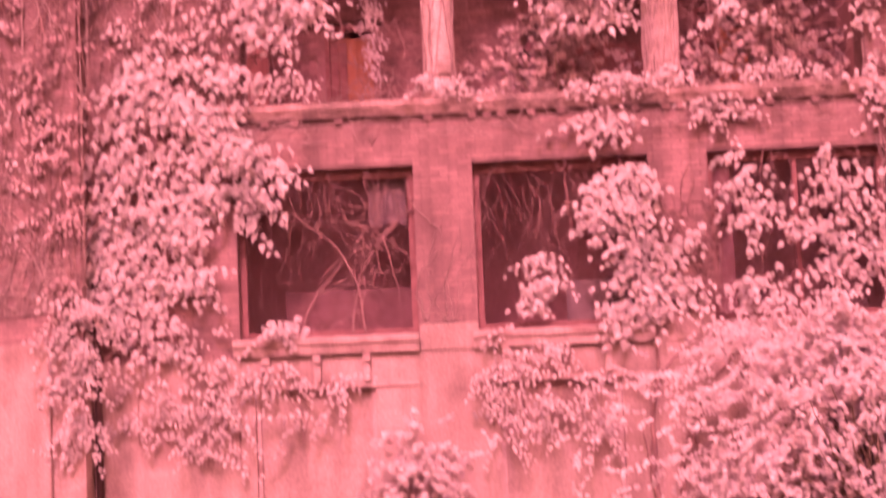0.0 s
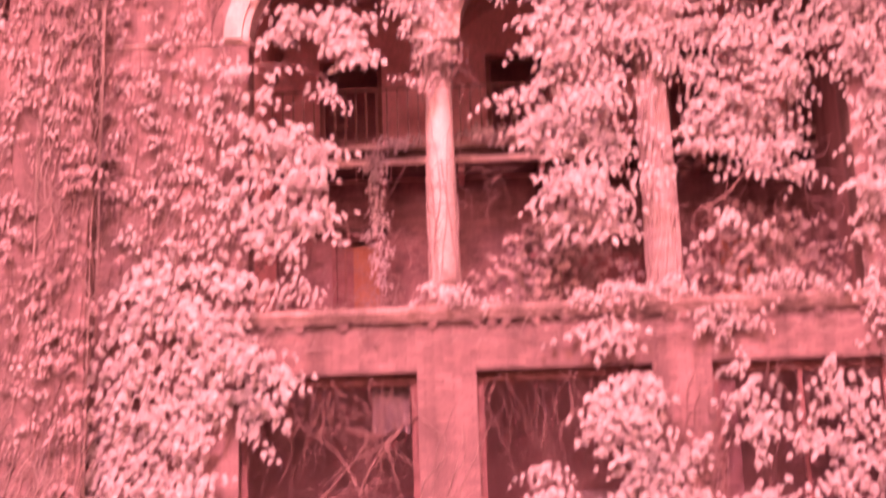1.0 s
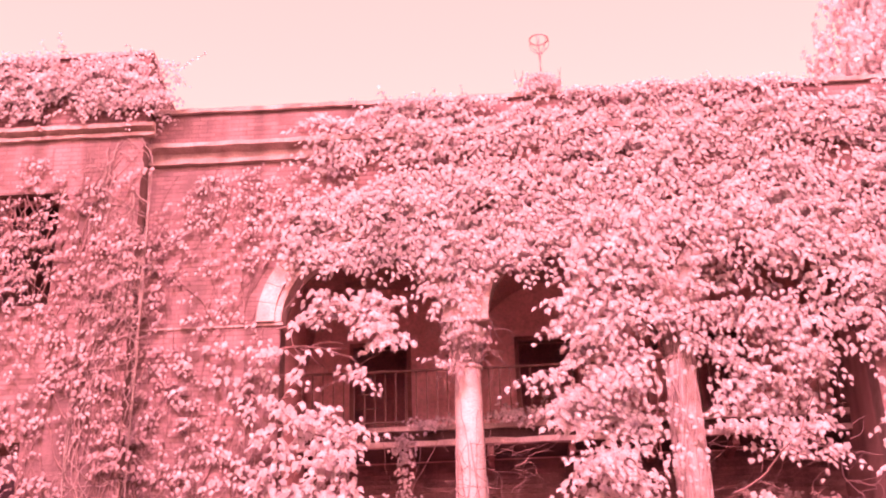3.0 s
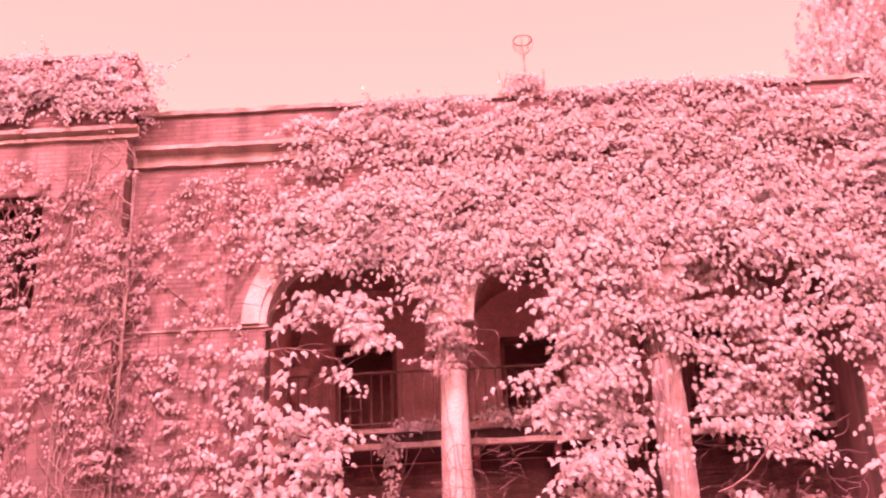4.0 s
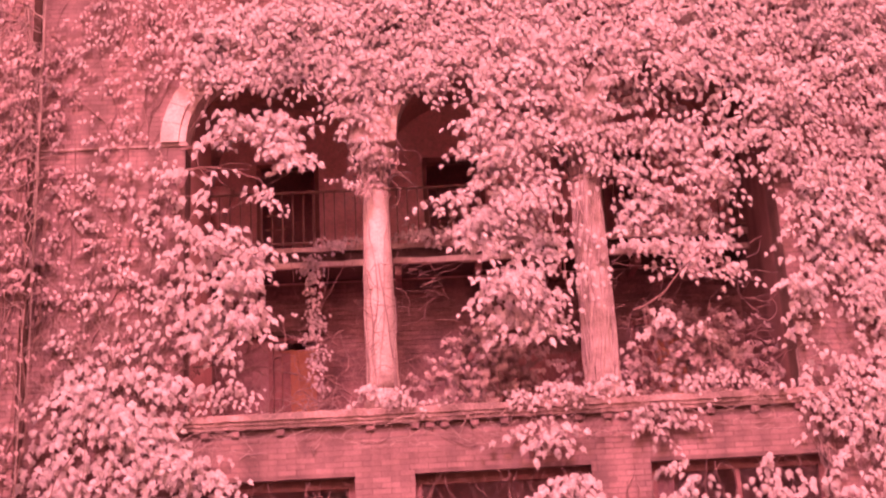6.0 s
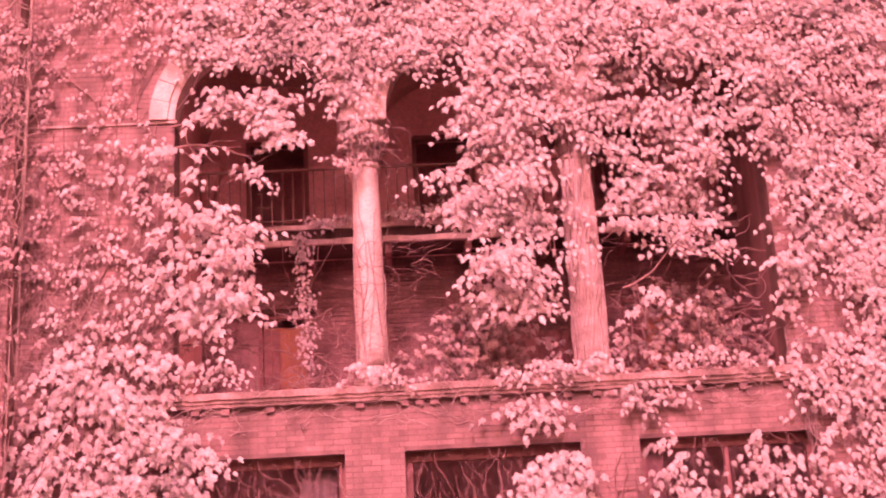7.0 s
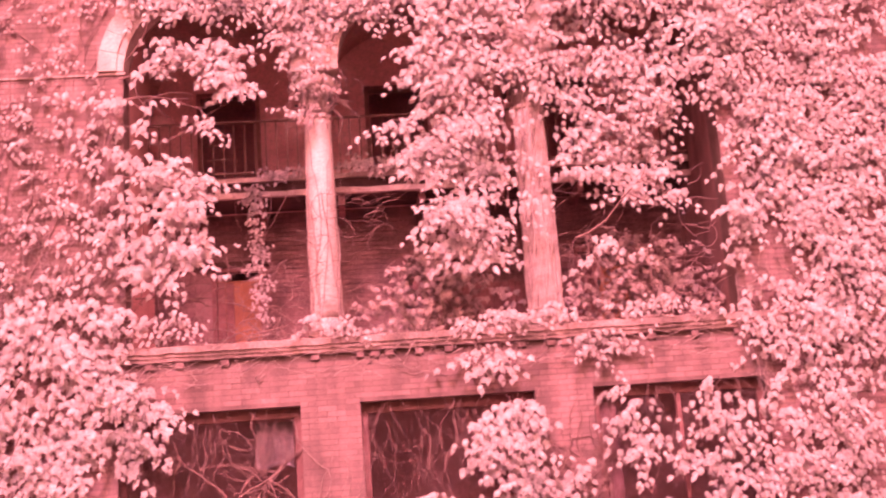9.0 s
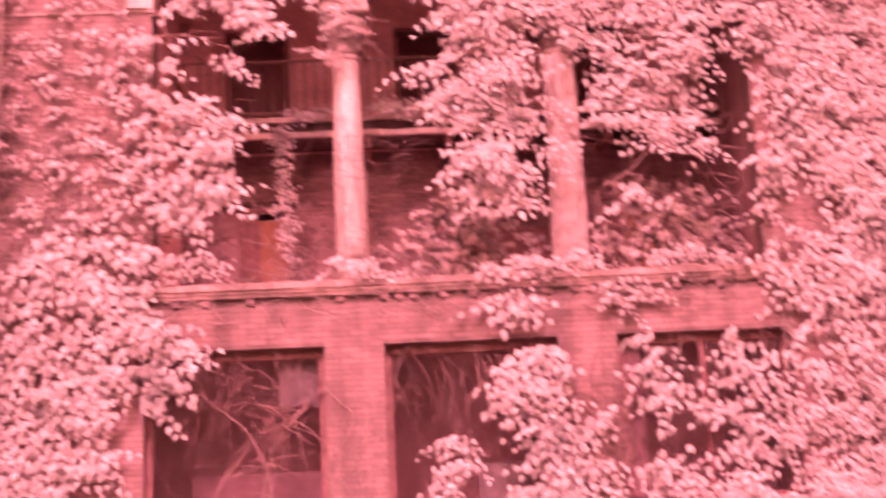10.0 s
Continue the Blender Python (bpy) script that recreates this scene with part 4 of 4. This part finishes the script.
ivy("small pale plants growing on the gallery edge", [(0.5, 8.15, 0.5, 0.14, 1), (1.1, 8.3, 0.5, 0.3, 1), (-0.9, 8.1, 0.5, 0.06, 1)], 90, SLAB_EDGE, 0.1, 0.09, -0.4, long=0.2)
ivy("muted reddish creeper grown over the tower window", [(-7.2, 10.2, 0.8, 0.8, 1), (-7.2, 6.2, 0.7, 1.1, 1)], 230, TOWER_Y + 0.05, 0.12, 0.08, -0.1, mat=LEAF_RED, stems=10, long=0.3)
ivy("muted reddish creeper matted along the tower corner", [(-5.25, 9.2, 0.26, 3.1, 1), (-5.3, 5.0, 0.25, 2.6, 0.7)], 110, TOWER_Y - 0.02, 0.1, 0.085, 0.0, mat=LEAF_RED, stems=20, long=0.3)
ivy("muted reddish creeper in the angle beside the tower", [(-4.9, 8.6, 0.24, 3.2, 1)], 70, 0.0, 0.12, 0.085, 0.0, mat=LEAF_RED, stems=14, long=0.3)
ivy("narrow ivy strand in the tower corner", [(-5.2, 1.6, 0.14, 1.5, 1)], 85, TOWER_Y, 0.12, 0.09, -0.4)


def column_vine(label, x, count, r_min, r_max, z0, z1):
    """Stems that climb a column, each clinging to its face."""
    root = thing("column_vine", x, 0.2, z0, label, "vine", "bare vines")
    for _ in range(count):
        ang, turn, z = rng.uniform(math.pi * 0.95, math.pi * 2.05), rng.gauss(0, 0.05), z0
        rad, path = rng.uniform(r_min, r_max), []
        stop = z1 - rng.random() ** 2 * (z1 - z0) * 0.7
        while z < stop:
            h = 0.212 - 0.028 * ((z - z0) / (z1 - z0)) ** 1.6 + rad * 0.8
            path.append(Vector((x + h * math.cos(ang), 0.2 + h * math.sin(ang), z)))
            turn = 0.85 * turn + rng.gauss(0, 0.035)
            ang = min(max(ang + turn, math.pi * 0.85), math.pi * 2.15)
            z += 0.09
        if len(path) > 2:
            t = Tubes(6)
            t.add(path, rad, rad * 0.5)
            t.build("stem", PALE_STEM, root)
    return root


def shrub(label, x, y, z, rx, ry, h, clumps, mat, size=0.11, name="shrub"):
    """Stems from the ground and leafy sprays in an uneven heap."""
    root = thing(name, x, y, z, label, "shrub")
    tubes, leaves = Tubes(5), Leaves()
    for _ in range(max(6, clumps // 30)):
        a = rng.uniform(0, 2 * math.pi)
        tubes.add(wander((x + 0.1 * math.cos(a), y + 0.1 * math.sin(a), z), (math.cos(a) * rx * 0.6, math.sin(a) * ry * 0.5, h), h * rng.uniform(0.6, 0.95), 0.12, 0.15, Vector((0, 0, 0.02))), 0.022, 0.006)
    for _ in range(clumps):
        u, v, t = rng.gauss(0, 0.45), rng.gauss(0, 0.4), rng.random() ** 0.7
        lump = 1 + 0.5 * noise.noise((u * 2, v * 2, t * 3 + x))
        r = math.sqrt(max(0.05, 1 - (t * 0.95) ** 2)) * lump
        p = Vector((x + u * rx * r * 1.5, y + v * ry * r, z + h * t * lump))
        for q in wander(p, (u, v - 0.4, rng.uniform(-0.6, 0.5)), 0.32, 0.055, 0.3):
            s = size * rng.uniform(0.6, 1.3)
            leaves.add(q, (rng.gauss(0, 0.6), rng.uniform(-0.6, 0.1), -0.8 + rng.gauss(0, 0.35)), (rng.gauss(0, 0.3), -0.9, 0.6 + rng.gauss(0, 0.25)), s)
    tubes.build("stem", BARK, root)
    tagged(leaves.build("foliage", mat, root), "loose pale leaves" if mat != SHADED_LEAF else "dark shaded leaves", kind="stuff")
    return root


shrub("large pale leafy shrub against the wall under the windows", 4.9, -1.0, GROUND, 2.0, 0.7, 2.5, 3300, BLOSSOM, 0.068)
shrub("small pale shrub in front of the brick pier", -0.75, -0.6, GROUND, 0.45, 0.3, 1.15, 200, LEAF, 0.085)
shrub("dark shaded shrub growing on the loggia floor", 1.2, 0.9, 4.98, 0.75, 0.4, 1.4, 240, SHADED_LEAF, 0.095)
shrub("shaded shrub behind the second column", 4.2, 0.95, 4.98, 1.1, 0.4, 1.5, 260, SHADED_LEAF, 0.085)

# bare vines
def branch(label, start, way, length, radius, forks, between=None):
    """One crooked leafless branch with side twigs, held between two depths where it grows in a window."""
    def grow(*how):
        path = wander(*how)
        for p in path:
            if between:
                p.y = min(max(p.y, between[0]), between[1])
        return path

    root = thing("branch", *start, label, "branch")
    main = grow(start, way, length, 0.09, 0.10, Vector((0, 0, -0.015)))
    t = Tubes(6)
    t.add(main, radius, radius * 0.35)
    t.build("limb", TWIG, root)
    for _ in range(forks):
        p = main[rng.randrange(2, len(main))]
        t = Tubes(5)
        t.add(grow(p, (way[0] + rng.gauss(0, 0.5), -0.1, rng.gauss(0, 0.7)), length * rng.uniform(0.2, 0.5), 0.07, 0.16), radius * 0.5, radius * 0.2)
        t.build("side_twig", TWIG, root)
    return root


for start, way, length in (((-3.05, -0.05, 9.05), (1, -0.08, 0.22), 1.7), ((-3.1, -0.04, 8.7), (1, -0.1, 0.35), 1.3), ((-3.0, -0.05, 7.6), (1, -0.12, -0.15), 1.1), ((-2.9, 0.1, 5.9), (1, 0.05, 0.12), 1.5), ((1.0, 0.05, 8.9), (1, -0.12, -0.4), 1.4), ((3.2, 0.05, 6.4), (1, -0.05, 0.25), 1.8), ((4.9, 0.0, 8.2), (-1, -0.05, -0.45), 1.6)):
    branch("bare crooked vine branch reaching across the loggia opening", start, way, length, 0.016, 6)
# Dark upright tube stands in for the dark gap at the tower corner.
pipe = thing("corner_gap_tube", -5.03, -0.12, GROUND, "dark upright tube added for the dark gap beside the tower", "pipe")
bm = bmesh.new()
lathe(bm, -5.03, -0.10, [(0.05, GROUND), (0.05, 2.9)], 14)
part("tube", bm, DARK, pipe, smooth=True)
for z in (0.6, 2.3):
    bm = bmesh.new()
    lathe(bm, -5.03, -0.10, [(0.05, z), (0.065, z + 0.01), (0.065, z + 0.07), (0.05, z + 0.08)], 14)
    part("collar", bm, DARK, pipe, smooth=True)
for x, lean_x in ((-1.62, 0.12), (-1.45, -0.16), (-2.3, 0.2)):
    branch("dark crooked vine trunk rising inside a window opening", (x, 0.12, 2.08), (lean_x, 0.02, 1), 2.1, 0.02, 10, (0.02, 0.13))
tangle("bare grey vine stems hanging across the first window", -3.0, -0.8, SILL + 0.05, HEAD + 0.02, -0.02, 0.12, 50, 0.0042)
tangle("bare crossing vine twigs in the first window", -2.9, -0.8, SILL + 0.1, HEAD - 0.2, 0.0, 0.12, 14, 0.0035, "cross")
tangle("bare vine stems hanging across the second window", 0.15, 2.3, SILL + 0.05, HEAD + 0.02, -0.02, 0.12, 56, 0.004)
tangle("bare vine stems across the third window", 3.3, 5.5, SILL + 0.05, HEAD + 0.02, -0.02, 0.12, 44, 0.004)
tangle("dense dark vine stems matted over a brick pier", 2.48, 3.18, 2.15, 4.95, -0.05, -0.012, 140, 0.011, "rise")
for x, way in ((2.35, (-0.12, 0, 1)), (2.62, (0.06, 0, 1))):
    branch("crooked vine trunk rising from the ground against the base", (x, -0.16, GROUND), way, 2.5, 0.045, 5)
tangle("thin bare vines climbing the brick pier", -0.72, 0.05, 2.2, 4.85, -0.03, -0.015, 9, 0.006, "rise", PALE_STEM)
tangle("bare twigs along the ledge band", -3.0, 5.4, 4.6, 5.24, -0.29, -0.02, 200, 0.005, "cross", PALE_STEM)
tangle("dry twigs on the loggia floor behind the ledge", -2.9, -0.6, 5.2, 6.5, 0.3, 0.8, 70, 0.007, "cross")
tangle("dry stalks rising behind the ledge", -2.6, 2.2, 5.1, 6.3, 0.5, 0.9, 75, 0.006, "rise", PALE_STEM)
tangle("dry twigs round the first column", -0.65, 0.75, 5.4, 7.3, -0.2, 0.1, 70, 0.004, "cross")
tangle("withered runners hanging from a carved capital", -0.66, 0.06, 7.9, 9.1, -0.22, -0.03, 28, 0.004, "hang", PALE_STEM)
tangle("dry twigs and withered runners round a capital", -0.72, 0.12, 8.2, 9.12, -0.16, 0.0, 9, 0.004, "cross", PALE_STEM)
column_vine("thin vine stems wound up a pale column", COLUMNS[0], 9, 0.006, 0.016, LEDGE + 0.3, 8.4)
column_vine("thick pale vine stems sheathing a column like bark", COLUMNS[1], 58, 0.010, 0.034, LEDGE + 0.25, 9.12)
tangle("dry twigs in the third arch", 3.1, 5.3, 5.2, 7.4, 0.2, 0.7, 90, 0.006, "cross")
tangle("bare vines over the loggia pier", -5.0, -3.05, 5.3, 10.5, -0.05, -0.015, 100, 0.005, "rise", PALE_STEM)
tangle("bare vines over the tower wall", -7.6, -5.2, 2.5, 11.5, TOWER_Y - 0.05, TOWER_Y - 0.015, 90, 0.006, "rise", PALE_STEM)
tangle("bare vines hanging over the tower corner", -5.7, -5.1, 3.0, 12.2, TOWER_Y - 0.06, TOWER_Y - 0.015, 60, 0.008, "hang", PALE_STEM)
tangle("bare vines in the tower window", -7.9, -6.4, 9.5, 11.4, TOWER_Y - 0.02, TOWER_Y + 0.1, 40, 0.010, "hang")
tangle("bare twigs over the wall past the arches", 5.5, 8.2, 4.0, 10.0, -0.05, -0.015, 70, 0.006, "rise", PALE_STEM)


def tree(label, x, y, z, trunk_h, cx, cz, rx, rz, sprays):
    root = thing("tree", x, y, z, label, "tree")
    t = Tubes(8)
    t.add(wander((x, y, z), (0.02, 0, 1), trunk_h, 0.5, 0.05, Vector((0, 0, 0.02))), 0.38, 0.16)
    top = Vector((x, y, z + trunk_h))
    for k in range(14):
        a = k * 2.4
        t.add(wander(top - Vector((0, 0, 4.0 * rng.random())), (math.cos(a), 0.6 * math.sin(a), rng.uniform(0.3, 1.4)), rng.uniform(3, 6), 0.4, 0.12, Vector((0, 0, 0.0))), 0.12, 0.02)
    t.build("trunk", BARK, root)
    leaves = Leaves()
    for _ in range(sprays):
        a, b = rng.uniform(0, 2 * math.pi), rng.uniform(-1, 1)
        r = rng.uniform(0.55, 1.0) * (1 + 0.35 * noise.noise((a * 1.5, b * 3, 2)))
        p = Vector((cx + rx * r * math.sqrt(1 - b * b) * math.cos(a), y + rx * 0.8 * r * math.sqrt(1 - b * b) * math.sin(a), cz + rz * r * b))
        for q in wander(p, (rng.gauss(0, 0.4), 0, -1), rng.uniform(0.8, 2.0), 0.16, 0.12, Vector((0, 0, -0.1))):
            leaves.add(q, (rng.gauss(0, 0.4), rng.gauss(0, 0.4), -1), (rng.gauss(0, 0.6), -1, 0.5), rng.uniform(0.14, 0.24))
    tagged(leaves.build("crown", BLOSSOM, root), "pale drooping leaf sprays", kind="stuff")


tree("tall pale-leaved tree with drooping sprays behind the roof", 12.2, 12.0, GROUND, 17.0, 12.5, 20.5, 3.1, 6.0, 3200)

# ---- bricks, laid in courses; last ----
COURSE, BRICK_L, JOINT = 0.075, 0.25, 0.010


def solids(z, x0, x1, y_tower):
    """Stretches of brickwork along x at the height z."""
    gaps = []
    if y_tower:
        gaps = [h[:2] for h in ((-8.0, -6.33, 9.45, 11.3), (-8.0, -6.5, 5.0, 7.4), (-8.2, -6.6, 2.15, 4.3)) if h[2] - 0.04 < z < h[3] + 0.04]
    else:
        if SILL - 0.04 < z < HEAD + 0.02:
            gaps = list(WINDOWS)
        elif 4.86 < z < 5.22:
            gaps = [(LOG_L - 0.46, RIGHT)]
        elif 5.2 <= z < SPRING:
            gaps = [(LOG_L, LOG_R)]
        elif SPRING <= z < SPRING + ARCH_R + ARCHIVOLT:
            for c in ARCHES:
                h = math.sqrt(max(0, (ARCH_R + ARCHIVOLT - 0.01) ** 2 - (z - SPRING) ** 2))
                if h > 0:
                    gaps.append((c - h, c + h))
    out, x = [], x0
    for a, b in sorted(gaps):
        if a > x:
            out.append((x, a))
        x = max(x, b)
    if x < x1:
        out.append((x, x1))
    return out


def course_bricks(z0, z1, x0, x1, tower_side=False):
    z, row = z0, 0
    while z + COURSE <= z1:
        zc = z + COURSE / 2
        for a, b in solids(zc, x0, x1, tower_side):
            x = math.floor(a / BRICK_L) * BRICK_L + (BRICK_L / 2 if row % 2 else 0) - BRICK_L
            while x < b:
                p, q = max(a, x), min(b, x + BRICK_L)
                if q - p > 0.03:
                    yield p + JOINT / 2, q - JOINT / 2, z + JOINT / 2, z + COURSE - JOINT / 2
                x += BRICK_L
        z += COURSE
        row += 1


def near_piece(x0, x1, z0):
    return (-0.75 < x0 and x1 < 0.09 and 2.2 < z0 < 4.88) or (-3.0 < x0 and x1 < 2.2 and 4.45 < z0 < 4.8)


unit = bmesh.new()
box(unit, -0.5, 0.5, -0.5, 0.5, -0.5, 0.5)
unit_me = bpy.data.meshes.new("brick")
unit.to_mesh(unit_me)
unit.free()
unit_me.materials.append(BRICK_ONE)


def lay(bricks, y, parent, limit):
    verts, faces, singles = [], [], 0
    for x0, x1, z0, z1 in bricks:
        if not parent.name.startswith("wall_tower") and z0 < SILL + 0.1 and not (x1 < -3.2 or x0 > 5.7):
            continue
        proud = 0.001 + 0.003 * rng.random()
        jit = rng.gauss(0, 0.0012)
        if singles < limit and near_piece(x0, x1, z0):
            o = bpy.data.objects.new("brick", unit_me)
            scene.collection.objects.link(o)
            o.location, o.scale = ((x0 + x1) / 2, y - proud + 0.03, (z0 + z1) / 2 + jit), (x1 - x0, 0.06, z1 - z0)
            attach(o, parent)
            singles += 1
            continue
        b = len(verts)
        c = 0.002
        verts += [(x0, y + 0.02, z0), (x1, y + 0.02, z0), (x1, y + 0.02, z1), (x0, y + 0.02, z1)]
        verts += [(x0 + c, y - proud, z0 + c + jit), (x1 - c, y - proud, z0 + c + jit), (x1 - c, y - proud, z1 - c + jit), (x0 + c, y - proud, z1 - c + jit)]
        faces += [(b + 4, b + 5, b + 6, b + 7), (b, b + 1, b + 5, b + 4), (b + 1, b + 2, b + 6, b + 5), (b + 2, b + 3, b + 7, b + 6), (b + 3, b, b + 4, b + 7)]
    tagged(raw_mesh("brickwork", verts, faces, BRICK, parent), "weathered red bricks in courses", kind="stuff")


lay(course_bricks(SILL - 0.25, TOP - 0.06, TOWER_X + 0.01, 9.5), 0.0, facade, 300)
lay(course_bricks(2.1, TOWER_TOP - 0.05, -9.5, TOWER_X, True), TOWER_Y, tower, 0)


def low_course():
    """Brick courses of the wall below the gallery, between its doors."""
    z, row = 4.99, 0
    while z + COURSE < SLAB_BOT - 0.02:
        x = LOG_L + (BRICK_L / 2 if row % 2 else 0)
        while x + BRICK_L < LOG_R:
            p, q = x + JOINT / 2, x + BRICK_L - JOINT / 2
            if z > LOW_TOP or not any(q > a - 0.02 and p < b + 0.02 for a, b in DOORS_LOW):
                yield p, q, z + JOINT / 2, z + COURSE - JOINT / 2
            x += BRICK_L
        z += COURSE
        row += 1


verts, faces = [], []
for x0, x1, z0, z1 in low_course():
    b, y = len(verts), DEEP - 0.004 - 0.012 * rng.random()
    verts += [(x0, DEEP, z0), (x1, DEEP, z0), (x1, DEEP, z1), (x0, DEEP, z1), (x0, y, z0), (x1, y, z0), (x1, y, z1), (x0, y, z1)]
    faces += [(b + 4, b + 5, b + 6, b + 7), (b, b + 1, b + 5, b + 4), (b + 1, b + 2, b + 6, b + 5), (b + 2, b + 3, b + 7, b + 6), (b + 3, b, b + 4, b + 7)]
tagged(raw_mesh("brickwork", verts, faces, SHADED_BRICK, low_wall), "shaded rough bricks", kind="stuff")
